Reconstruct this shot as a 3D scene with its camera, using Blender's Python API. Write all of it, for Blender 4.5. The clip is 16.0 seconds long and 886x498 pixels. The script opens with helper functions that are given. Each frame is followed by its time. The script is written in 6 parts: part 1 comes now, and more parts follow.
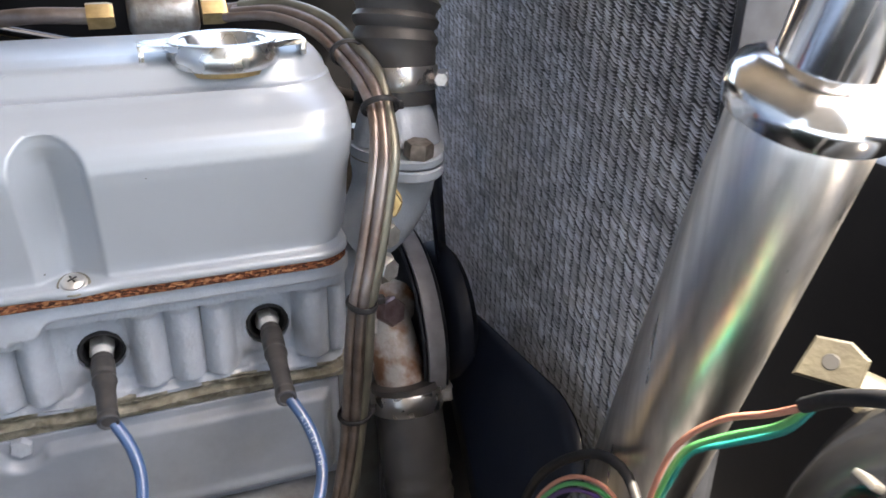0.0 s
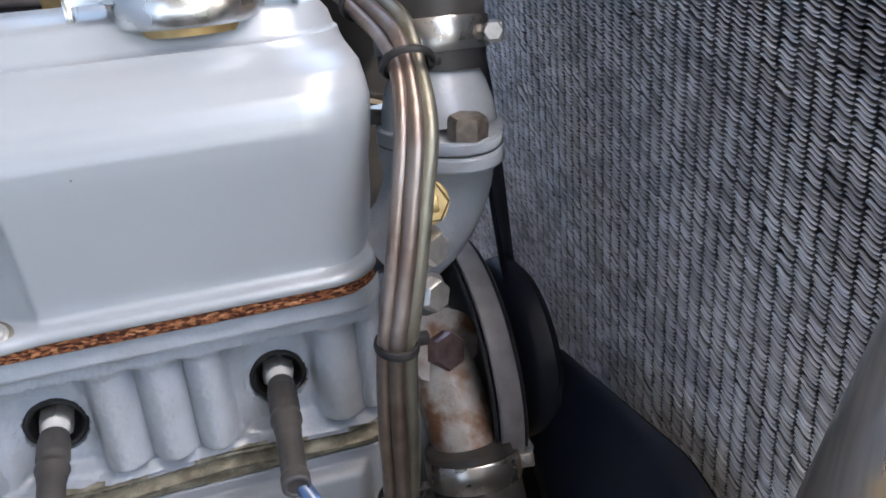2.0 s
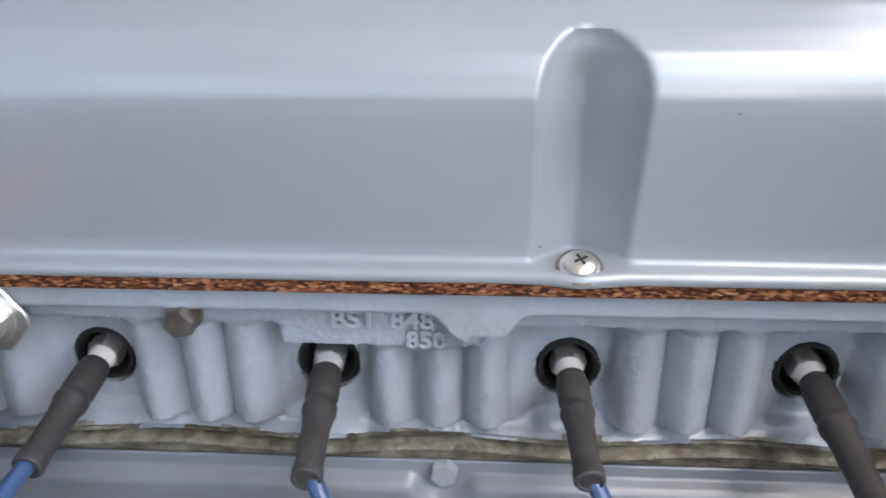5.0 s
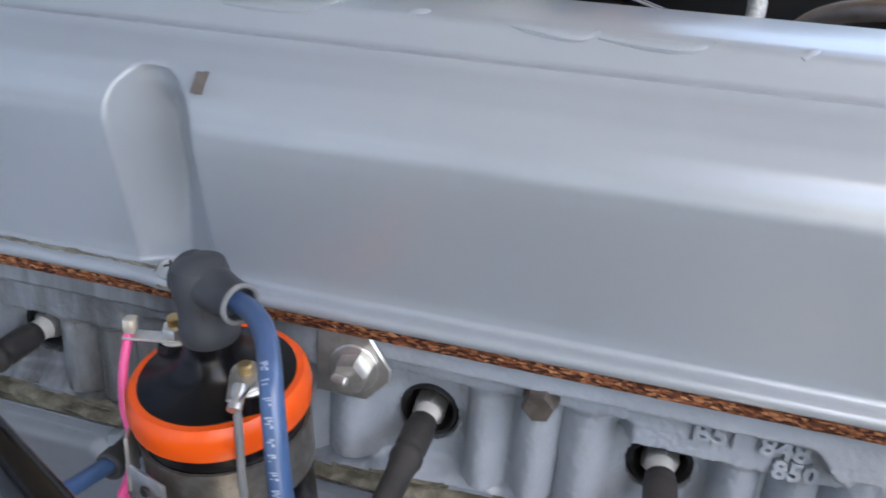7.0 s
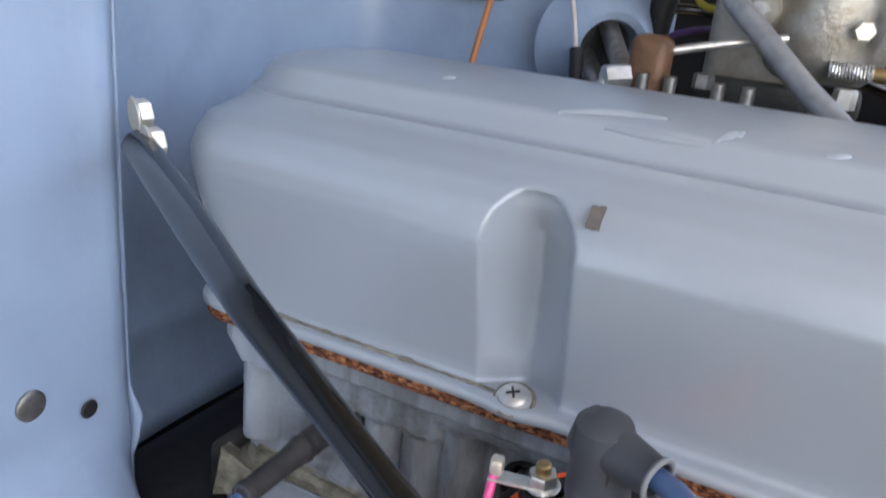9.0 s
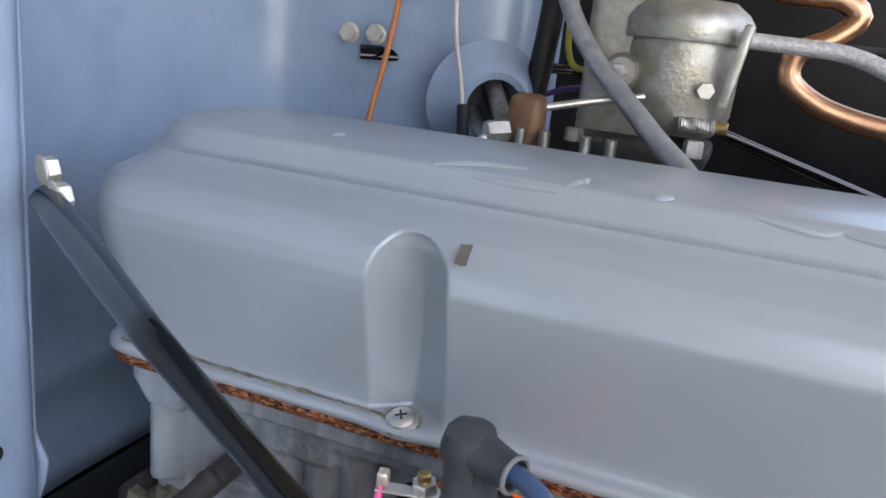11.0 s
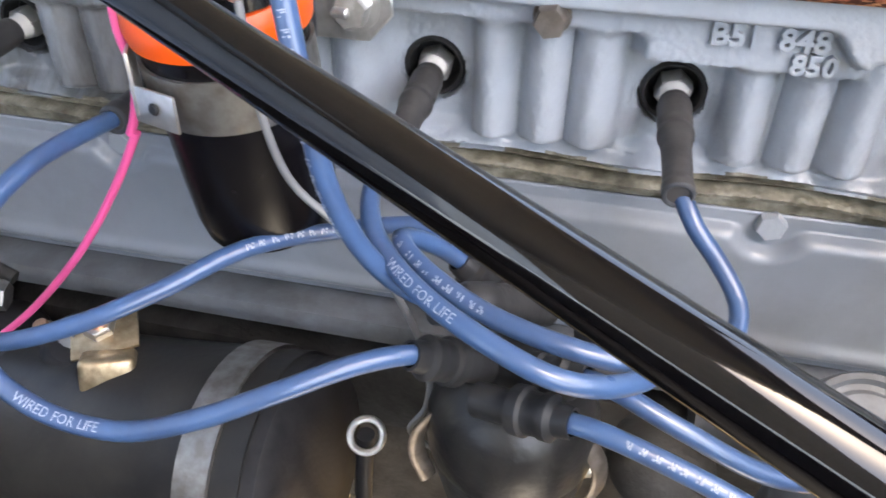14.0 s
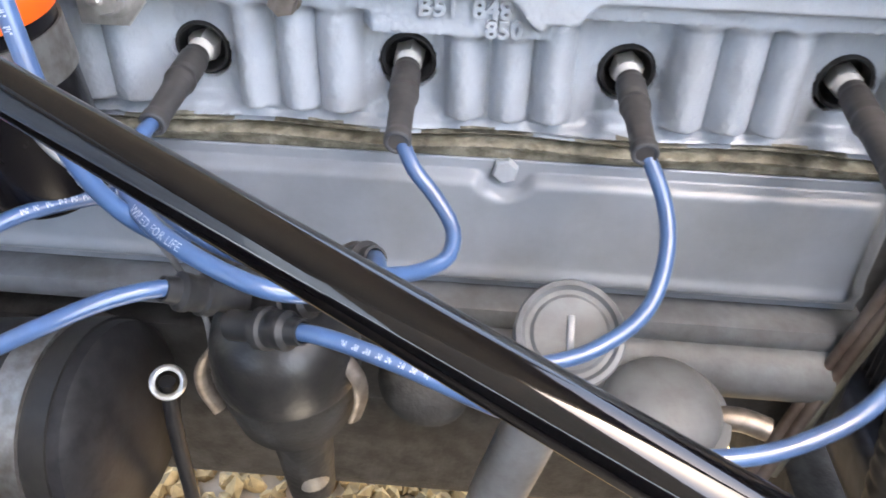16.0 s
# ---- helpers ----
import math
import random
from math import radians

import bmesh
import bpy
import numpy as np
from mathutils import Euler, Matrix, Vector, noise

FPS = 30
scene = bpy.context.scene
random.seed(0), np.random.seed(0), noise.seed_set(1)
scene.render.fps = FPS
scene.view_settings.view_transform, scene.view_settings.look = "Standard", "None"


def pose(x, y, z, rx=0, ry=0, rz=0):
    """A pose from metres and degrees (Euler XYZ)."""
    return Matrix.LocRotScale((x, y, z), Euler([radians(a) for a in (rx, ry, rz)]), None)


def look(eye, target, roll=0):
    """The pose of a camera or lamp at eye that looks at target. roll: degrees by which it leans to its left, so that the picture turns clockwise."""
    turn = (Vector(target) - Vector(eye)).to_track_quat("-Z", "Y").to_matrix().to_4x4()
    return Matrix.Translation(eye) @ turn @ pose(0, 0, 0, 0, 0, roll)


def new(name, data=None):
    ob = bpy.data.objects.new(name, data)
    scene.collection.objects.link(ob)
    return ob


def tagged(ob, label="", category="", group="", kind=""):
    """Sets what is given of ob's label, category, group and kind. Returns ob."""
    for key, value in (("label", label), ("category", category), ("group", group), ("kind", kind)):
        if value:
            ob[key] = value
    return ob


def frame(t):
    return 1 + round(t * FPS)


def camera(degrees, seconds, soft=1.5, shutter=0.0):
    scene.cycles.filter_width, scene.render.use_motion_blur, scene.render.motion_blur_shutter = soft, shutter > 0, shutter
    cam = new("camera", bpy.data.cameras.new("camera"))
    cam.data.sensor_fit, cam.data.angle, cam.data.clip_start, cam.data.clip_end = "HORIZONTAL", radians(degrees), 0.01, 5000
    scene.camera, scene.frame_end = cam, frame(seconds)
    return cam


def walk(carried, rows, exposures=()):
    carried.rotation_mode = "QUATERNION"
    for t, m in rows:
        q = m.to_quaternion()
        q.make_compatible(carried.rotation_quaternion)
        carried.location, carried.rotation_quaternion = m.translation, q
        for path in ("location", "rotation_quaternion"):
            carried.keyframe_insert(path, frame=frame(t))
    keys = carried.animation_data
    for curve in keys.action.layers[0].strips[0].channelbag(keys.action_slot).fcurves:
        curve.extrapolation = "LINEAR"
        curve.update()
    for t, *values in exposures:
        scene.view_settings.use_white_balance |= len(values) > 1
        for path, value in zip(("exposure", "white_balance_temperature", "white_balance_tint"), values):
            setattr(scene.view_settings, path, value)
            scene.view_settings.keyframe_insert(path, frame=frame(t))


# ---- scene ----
cam = camera(60.0, 16.0, 1.6, 0.35)
METRES = 0.7473
ROWS = [
    (0.0, 0.0, 0.0, 0.0, 0.0, 0.0, -0.0),
    (0.5, -0.0127, 0.073, -0.0289, 0.4, 3.2, 1.13),
    (1.0, -0.0185, 0.1297, -0.0287, 3.88, 2.62, 2.77),
    (1.5, -0.0004, 0.1617, -0.0027, 4.88, 2.88, 3.29),
    (2.0, 0.0021, 0.1701, -0.0076, 5.29, 2.28, 3.18),
    (2.5, 0.0042, 0.1722, -0.0157, 5.96, 1.51, 2.28),
    (3.0, -0.0368, 0.1703, -0.0103, 8.32, 1.07, -0.45),
    (3.5, -0.1046, 0.1663, -0.0308, 13.34, 0.37, -3.39),
    (4.0, -0.1408, 0.1773, -0.0227, 16.9, -0.2, -5.95),
    (6.5, -0.2547, 0.1479, -0.0198, 29.44, -2.06, -14.4),
    (7.0, -0.2903, 0.1316, -0.0138, 32.46, -1.57, -17.75),
    (7.5, -0.3117, 0.1212, -0.0181, 35.38, -1.69, -18.89),
    (8.0, -0.35, 0.1134, -0.0224, 39.26, -2.43, -19.79),
    (8.5, -0.3984, 0.0937, -0.0242, 43.36, -3.53, -23.03),
    (9.0, -0.3902, 0.0859, -0.016, 44.38, -1.34, -23.49),
    (11.5, -0.334, 0.0784, -0.0163, 37.82, -0.43, -21.28),
    (12.0, -0.341, 0.0958, -0.0434, 37.32, -6.85, -20.28),
    (12.5, -0.3446, 0.1162, -0.0819, 36.87, -13.1, -19.2),
    (13.0, -0.3282, 0.126, -0.0912, 35.76, -15.52, -17.61),
    (13.5, -0.3065, 0.1314, -0.0969, 33.55, -15.53, -15.63),
    (14.0, -0.2772, 0.1387, -0.1038, 30.95, -14.47, -13.76),
    (14.5, -0.2588, 0.1432, -0.106, 28.43, -13.77, -12.26),
    (15.0, -0.243, 0.1433, -0.1079, 25.88, -13.16, -11.22),
    (15.5, -0.2148, 0.1358, -0.1044, 24.36, -12.65, -10.99),
    (16.0, -0.1762, 0.1172, -0.1006, 23.0, -12.74, -11.16),
]
BASE = pose(-0.0446, -0.4152, 1.1907, -25, -0.61, -20.61)
walk(cam, [(t, BASE @ pose(METRES * x, METRES * y, METRES * z, 90 + pitch, roll, yaw)) for t, x, y, z, yaw, pitch, roll in ROWS if t < 9.1]
    + [(9.2, look((-0.293, -0.268, 1.152), (-1.148, 1.443, 0.567), 6.1)), (11.3, look((-0.266, -0.288, 1.157), (-0.918, 1.530, 0.635), 6.3))]
    + [(t, BASE @ pose(METRES * x, METRES * y, METRES * z, 90 + pitch, roll, yaw)) for t, x, y, z, yaw, pitch, roll in ROWS if t > 9.1],
    [(0, 3.5, 7600, 12), (1.5, 3.55, 7300, 11), (3.5, 3.5, 7200, 11), (7, 3.2, 7400, 11), (9.1, 3.3, 7400, 12), (11.4, 3.1, 7500, 12), (12.5, 3.75, 7700, 12), (13.5, 3.9, 7700, 12), (15, 4.15, 7600, 12), (16, 4.2, 7500, 12)])

# ---- exposure and light ----
def nodes_of(tree_owner):
    tree_owner.use_nodes = True
    tree = tree_owner.node_tree
    return tree, tree.nodes, tree.links


SUN_AZ, SUN_EL = radians(312.0), radians(68.0)   # the raised bonnet shades the engine from the sun
world = bpy.data.worlds.new("sky")
scene.world = world
tree, nodes, links = nodes_of(world)
sky = nodes.new("ShaderNodeTexSky")
sky.sky_type, sky.sun_disc = "NISHITA", False
sky.dust_density = 3.0
sky.sun_elevation, sky.sun_rotation = SUN_EL, radians(90.0) - SUN_AZ
nodes["Background"].inputs["Strength"].default_value = 0.12
links.new(sky.outputs["Color"], nodes["Background"].inputs["Color"])
sun = new("sun", bpy.data.lights.new("sun", "SUN"))
sun.data.energy, sun.data.angle, sun.data.color = 4.6, radians(0.6), (1.0, 0.95, 0.86)
SUN_WAY = Vector((math.cos(SUN_AZ) * math.cos(SUN_EL), math.sin(SUN_AZ) * math.cos(SUN_EL), math.sin(SUN_EL)))
sun.matrix_world = look(SUN_WAY * 8, (0, 0, 0))


# ---- materials ----
def mat(name, col, rough=0.5, metal=0.0, col2=None, scale=60.0, mix=0.5, bump=0.0, bump_scale=300.0, coat=0.0, grime=None,
        grime_scale=12.0, grime_amount=0.5, rough_var=0.12, spec=0.5, island=0.0, sharp=(0.35, 0.65), grime_range=(0.48, 0.72)):
    """Base colour with a fine and a coarse variation, a roughness that follows the fine one, and a bump."""
    m = bpy.data.materials.new(name)
    tree, n, l = nodes_of(m)
    b = n["Principled BSDF"]
    b.inputs["Metallic"].default_value = metal
    b.inputs["Coat Weight"].default_value = coat
    b.inputs["Coat Roughness"].default_value = min(0.12, rough)
    b.inputs["Specular IOR Level"].default_value = spec
    co = n.new("ShaderNodeTexCoord")
    fine = n.new("ShaderNodeTexNoise")
    fine.inputs["Scale"].default_value, fine.inputs["Detail"].default_value = scale, 6.0
    l.new(co.outputs["Object"], fine.inputs["Vector"])
    ramp = n.new("ShaderNodeMapRange")
    ramp.inputs["From Min"].default_value, ramp.inputs["From Max"].default_value = sharp
    l.new(fine.outputs["Fac"], ramp.inputs["Value"])
    c2 = col2 or tuple(v * 0.82 for v in col)
    mx = n.new("ShaderNodeMix")
    mx.data_type = "RGBA"
    mx.inputs[6].default_value, mx.inputs[7].default_value = (*col, 1), (*[a + (b_ - a) * mix for a, b_ in zip(col, c2)], 1)
    l.new(ramp.outputs["Result"], mx.inputs["Factor"])
    out = mx.outputs[2]
    if grime:
        coarse = n.new("ShaderNodeTexNoise")
        coarse.inputs["Scale"].default_value, coarse.inputs["Detail"].default_value = grime_scale, 8.0
        coarse.inputs["Roughness"].default_value = 0.65
        l.new(co.outputs["Object"], coarse.inputs["Vector"])
        r2 = n.new("ShaderNodeMapRange")
        r2.inputs["From Min"].default_value, r2.inputs["From Max"].default_value, r2.inputs["To Max"].default_value = *grime_range, grime_amount
        l.new(coarse.outputs["Fac"], r2.inputs["Value"])
        m2 = n.new("ShaderNodeMix")
        m2.data_type = "RGBA"
        m2.inputs[7].default_value = (*grime, 1)
        l.new(out, m2.inputs[6])
        l.new(r2.outputs["Result"], m2.inputs["Factor"])
        out = m2.outputs[2]
    if island:
        g = n.new("ShaderNodeNewGeometry")
        hs = n.new("ShaderNodeHueSaturation")
        r3 = n.new("ShaderNodeMapRange")
        r3.inputs["To Min"].default_value, r3.inputs["To Max"].default_value = 1 - island, 1 + island
        l.new(g.outputs["Random Per Island"], r3.inputs["Value"])
        l.new(r3.outputs["Result"], hs.inputs["Value"])
        l.new(out, hs.inputs["Color"])
        out = hs.outputs["Color"]
    l.new(out, b.inputs["Base Color"])
    rr = n.new("ShaderNodeMapRange")
    rr.inputs["To Min"].default_value, rr.inputs["To Max"].default_value = max(0.02, rough - rough_var / 2), min(1.0, rough + rough_var / 2)
    l.new(fine.outputs["Fac"], rr.inputs["Value"])
    l.new(rr.outputs["Result"], b.inputs["Roughness"])
    if bump:
        bn = n.new("ShaderNodeTexNoise")
        bn.inputs["Scale"].default_value, bn.inputs["Detail"].default_value = bump_scale, 4.0
        l.new(co.outputs["Object"], bn.inputs["Vector"])
        bp = n.new("ShaderNodeBump")
        bp.inputs["Strength"].default_value, bp.inputs["Distance"].default_value = min(1.0, bump), 0.002
        l.new(bn.outputs["Fac"], bp.inputs["Height"])
        l.new(bp.outputs["Normal"], b.inputs["Normal"])
    return m


def cork(name):
    """Pressed cork: light and dark grains."""
    m = mat(name, (0.20, 0.075, 0.03), 0.9, 0, (0.035, 0.012, 0.006), 500, 1.0, 0.6, 700, spec=0.2)
    tree, n, l = nodes_of(m)
    b = n["Principled BSDF"]
    co = n.new("ShaderNodeTexCoord")
    mp = n.new("ShaderNodeMapping")
    mp.inputs["Scale"].default_value = (0.45, 1, 1.25)
    v = n.new("ShaderNodeTexVoronoi")
    v.inputs["Scale"].default_value = 1000
    r = n.new("ShaderNodeValToRGB")
    r.color_ramp.elements[0].color, r.color_ramp.elements[1].color = (0.045, 0.016, 0.010, 1), (0.52, 0.25, 0.12, 1)
    r.color_ramp.elements[0].position, r.color_ramp.elements[1].position = 0.25, 0.95
    e = r.color_ramp.elements.new(0.6)
    e.color = (0.22, 0.075, 0.036, 1)
    l.new(co.outputs["Object"], mp.inputs["Vector"])
    l.new(mp.outputs["Vector"], v.inputs["Vector"])
    l.new(v.outputs["Color"], r.inputs["Fac"])
    l.new(r.outputs["Color"], b.inputs["Base Color"])
    return m


COVER = mat("engine_paint_smooth", (0.36, 0.398, 0.437), 0.300, 0.2, (0.33, 0.368, 0.407), 40, 0.6, 0.03, 160, grime=(0.25, 0.265, 0.27), grime_scale=6, grime_amount=0.3, spec=0.5, rough_var=0.03, sharp=(0.1, 0.9), grime_range=(0.2, 0.95))
CAST = mat("engine_paint_cast", (0.345, 0.385, 0.43), 0.32, 0, (0.295, 0.33, 0.375), 90, 0.5, 0.24, 420, coat=0.5, grime=(0.21, 0.205, 0.19), grime_scale=20, grime_amount=0.35)
def specked(m, col):
    """Sparse small specks of dirt over a material's base colour."""
    tree, n, l = nodes_of(m)
    b = n["Principled BSDF"]
    old = b.inputs["Base Color"].links[0].from_socket
    co = n.new("ShaderNodeTexCoord")
    v = n.new("ShaderNodeTexVoronoi")
    v.inputs["Scale"].default_value = 38
    l.new(co.outputs["Object"], v.inputs["Vector"])
    sep = n.new("ShaderNodeSeparateColor")
    l.new(v.outputs["Color"], sep.inputs["Color"])
    size = n.new("ShaderNodeMapRange")
    size.inputs["From Min"].default_value, size.inputs["From Max"].default_value = 0.42, 1.0
    size.inputs["To Min"].default_value, size.inputs["To Max"].default_value = 0.0, 0.036
    l.new(sep.outputs[0], size.inputs["Value"])
    lt = n.new("ShaderNodeMath")
    lt.operation = "LESS_THAN"
    l.new(v.outputs["Distance"], lt.inputs[0])
    l.new(size.outputs["Result"], lt.inputs[1])
    half = n.new("ShaderNodeMath")
    half.operation, half.inputs[1].default_value = "MULTIPLY", 0.75
    l.new(lt.outputs["Value"], half.inputs[0])
    mx = n.new("ShaderNodeMix")
    mx.data_type = "RGBA"
    mx.inputs[7].default_value = (*col, 1)
    l.new(half.outputs["Value"], mx.inputs["Factor"])
    l.new(old, mx.inputs[6])
    l.new(mx.outputs[2], b.inputs["Base Color"])


specked(COVER, (0.09, 0.08, 0.07))


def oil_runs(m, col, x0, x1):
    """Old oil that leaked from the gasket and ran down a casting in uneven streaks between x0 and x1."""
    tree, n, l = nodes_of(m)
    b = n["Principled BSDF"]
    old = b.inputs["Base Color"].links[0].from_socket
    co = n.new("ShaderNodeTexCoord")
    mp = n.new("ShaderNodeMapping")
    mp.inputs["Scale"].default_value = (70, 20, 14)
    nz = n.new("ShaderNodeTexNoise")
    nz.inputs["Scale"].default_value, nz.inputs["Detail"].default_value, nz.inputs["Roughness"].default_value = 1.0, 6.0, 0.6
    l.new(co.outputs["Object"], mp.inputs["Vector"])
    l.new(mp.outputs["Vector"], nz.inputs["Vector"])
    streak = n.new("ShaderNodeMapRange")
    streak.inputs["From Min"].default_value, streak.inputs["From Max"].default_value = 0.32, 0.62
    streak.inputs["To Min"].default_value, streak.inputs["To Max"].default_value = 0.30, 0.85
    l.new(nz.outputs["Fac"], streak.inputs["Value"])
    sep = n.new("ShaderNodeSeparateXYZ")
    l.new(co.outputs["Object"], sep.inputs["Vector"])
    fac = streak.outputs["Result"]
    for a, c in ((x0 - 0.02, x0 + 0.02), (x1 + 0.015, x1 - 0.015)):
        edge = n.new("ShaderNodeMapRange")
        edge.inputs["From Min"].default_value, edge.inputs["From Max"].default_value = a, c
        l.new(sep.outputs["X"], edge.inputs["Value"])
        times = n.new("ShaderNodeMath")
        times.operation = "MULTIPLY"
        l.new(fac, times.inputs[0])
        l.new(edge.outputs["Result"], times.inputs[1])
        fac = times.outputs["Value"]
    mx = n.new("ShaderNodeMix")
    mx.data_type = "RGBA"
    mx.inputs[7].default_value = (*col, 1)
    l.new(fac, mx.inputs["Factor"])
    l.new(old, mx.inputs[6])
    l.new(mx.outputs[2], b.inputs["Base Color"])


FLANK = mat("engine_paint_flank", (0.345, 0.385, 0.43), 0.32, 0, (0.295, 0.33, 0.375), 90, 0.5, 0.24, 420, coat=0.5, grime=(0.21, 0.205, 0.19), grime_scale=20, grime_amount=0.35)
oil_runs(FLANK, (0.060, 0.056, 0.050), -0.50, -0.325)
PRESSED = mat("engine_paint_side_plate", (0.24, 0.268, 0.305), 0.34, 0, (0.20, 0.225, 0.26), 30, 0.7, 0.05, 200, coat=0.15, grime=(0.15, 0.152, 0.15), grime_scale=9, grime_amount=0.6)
DIRTY = mat("oily_casting", (0.27, 0.255, 0.20), 0.42, 0, (0.11, 0.098, 0.068), 120, 1.0, 0.7, 300, grime=(0.04, 0.034, 0.024), grime_scale=55, grime_amount=0.9)
SOOT = mat("greasy_block", (0.050, 0.049, 0.047), 0.6, 0, (0.025, 0.024, 0.022), 60, 1.0, 0.35, 300, grime=(0.02, 0.018, 0.016), grime_scale=16, grime_amount=0.7, spec=0.25)
CORK = cork("cork")
STEEL = mat("zinc_steel", (0.70, 0.69, 0.67), 0.34, 0.85, (0.54, 0.53, 0.50), 220, 0.8, 0.06, 500)
DULLSTEEL = mat("dull_steel", (0.36, 0.35, 0.33), 0.42, 0.9, (0.24, 0.22, 0.20), 180, 0.9, 0.15, 400)
BRONZE = mat("weathered_bolt", (0.30, 0.265, 0.235), 0.42, 0.8, (0.19, 0.16, 0.135), 200, 0.9, 0.15, 400)
BRASS = mat("brass", (0.46, 0.33, 0.16), 0.34, 0.9, (0.32, 0.22, 0.10), 200, 0.8, 0.05, 400)
COPPER = mat("copper_pipe", (0.62, 0.36, 0.22), 0.34, 1.0, (0.50, 0.28, 0.17), 120, 0.8)
RUST = mat("rusty_paint", (0.30, 0.30, 0.30), 0.42, 0.0, (0.15, 0.075, 0.04), 58, 1.0, 0.3, 300, coat=0.2, grime=(0.12, 0.05, 0.025), grime_scale=60, grime_amount=0.8, sharp=(0.47, 0.60))
CHROME = mat("polished_chrome", (0.78, 0.78, 0.78), 0.15, 1.0, (0.66, 0.66, 0.66), 60, 0.7, rough_var=0.12)
LINE_OLIVE = mat("olive_steel_line", (0.23, 0.225, 0.185), 0.42, 0.7, (0.15, 0.145, 0.12), 50, 0.9, 0.12, 260)
LINE = mat("steel_line", (0.30, 0.26, 0.24), 0.40, 0.85, (0.17, 0.125, 0.105), 50, 0.9, 0.12, 260)
RUBBER = mat("black_rubber", (0.012, 0.012, 0.0135), 0.5, 0, (0.024, 0.024, 0.026), 120, 0.8, 0.08, 400, spec=0.25)
BOOT = mat("boot_rubber", (0.036, 0.035, 0.036), 0.52, 0, (0.062, 0.059, 0.058), 60, 0.9, 0.12, 300, spec=0.35)
BOOT_GREY = mat("grey_boot_rubber", (0.055, 0.060, 0.068), 0.5, 0, (0.042, 0.045, 0.052), 60, 0.8, 0.06, 300, spec=0.4)
WIRE = mat("blue_wire", (0.050, 0.108, 0.235), 0.30, 0, (0.038, 0.083, 0.185), 50, 0.8, 0.06, 300, coat=0.4, grime=(0.055, 0.08, 0.15), grime_scale=25, grime_amount=0.6)
WHITE = mat("white_print", (0.42, 0.47, 0.56), 0.5, 0, (0.25, 0.31, 0.44), 900, 1.0)
PINK = mat("pink_wire", (0.80, 0.10, 0.30), 0.40, 0, (0.72, 0.09, 0.26), 80, 0.6)
GREY_WIRE = mat("grey_wire", (0.20, 0.205, 0.21), 0.42, 0, (0.15, 0.15, 0.155), 80, 0.6)
ORANGE = mat("orange_band", (0.85, 0.10, 0.008), 0.32, 0, (0.78, 0.085, 0.006), 60, 0.6)
BLACK = mat("gloss_black", (0.0025, 0.0025, 0.003), 0.06, 0, (0.004, 0.0035, 0.0035), 80, 0.8, 0.012, 160, rough_var=0.04, spec=0.5)
COILBLACK = mat("coil_black", (0.004, 0.0035, 0.0045), 0.25, 0, (0.006, 0.0055, 0.006), 80, 0.8, 0.01, 300, spec=0.3)
CERAMIC = mat("white_ceramic", (0.78, 0.76, 0.72), 0.25, 0, (0.66, 0.64, 0.60), 150, 0.6)
BLUEPAINT = mat("blue_grey_body_paint", (0.30, 0.385, 0.505), 0.34, 0, (0.27, 0.345, 0.46), 25, 0.8, 0.10, 220, coat=0.25, grime=(0.13, 0.175, 0.25), grime_scale=5, grime_amount=0.6)
def streaked_metal(name, col, rough):
    """Bare metal with light and dark streaks along the upright that imitate reflections."""
    m = mat(name, col, rough, 1.0, tuple(v * 0.7 for v in col), 30, 0.9)
    tree, n, l = nodes_of(m)
    mp = n.new("ShaderNodeMapping")
    mp.inputs["Scale"].default_value = (6.0, 6.0, 0.25)
    l.new(n["Texture Coordinate"].outputs["Object"], mp.inputs["Vector"])
    l.new(mp.outputs["Vector"], n["Noise Texture"].inputs["Vector"])
    rr = [k for k in n if k.bl_idname == "ShaderNodeMapRange"][-1]
    rr.inputs["To Min"].default_value, rr.inputs["To Max"].default_value = rough - 0.12, rough + 0.2
    return m


SATIN = mat("satin_chrome", (0.74, 0.74, 0.73), 0.27, 1.0, (0.58, 0.58, 0.57), 60, 0.8, rough_var=0.14)
DUSTY = mat("dusty_boot_rubber", (0.020, 0.021, 0.023), 0.42, 0, (0.040, 0.040, 0.041), 90, 0.9, 0.15, 300, spec=0.3)
# Colour streaks along the barrel stand in for mirrored surroundings.
TANK = streaked_metal("painted_streak_metal", (0.80, 0.79, 0.78), 0.30)
FENDER = mat("black_inner_wing", (0.004, 0.004, 0.005), 0.32, 0, (0.008, 0.008, 0.009), 20, 0.9, 0.04, 160, spec=0.25)
# Fin edges are coloured pale and fin bodies dark to paint light and shade.
FIN_LIT = mat("fin_lit_edge", (0.60, 0.645, 0.72), 0.40, 0.3, (0.37, 0.40, 0.46), 45, 1.0, island=0.35)
FIN_SHADE = mat("fin_shaded_body", (0.24, 0.257, 0.295), 0.45, 0.2, (0.16, 0.172, 0.20), 45, 1.0, island=0.3)
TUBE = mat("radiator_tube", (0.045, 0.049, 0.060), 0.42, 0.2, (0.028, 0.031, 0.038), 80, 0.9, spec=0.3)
CAD = mat("yellow_zinc", (0.55, 0.44, 0.29), 0.38, 0.8, (0.34, 0.25, 0.15), 150, 0.9, 0.15, 300, grime=(0.12, 0.09, 0.06), grime_scale=60, grime_amount=0.6)
ZINC = mat("cream_nut", (0.74, 0.68, 0.58), 0.35, 0.6, (0.62, 0.56, 0.47), 200, 0.8)
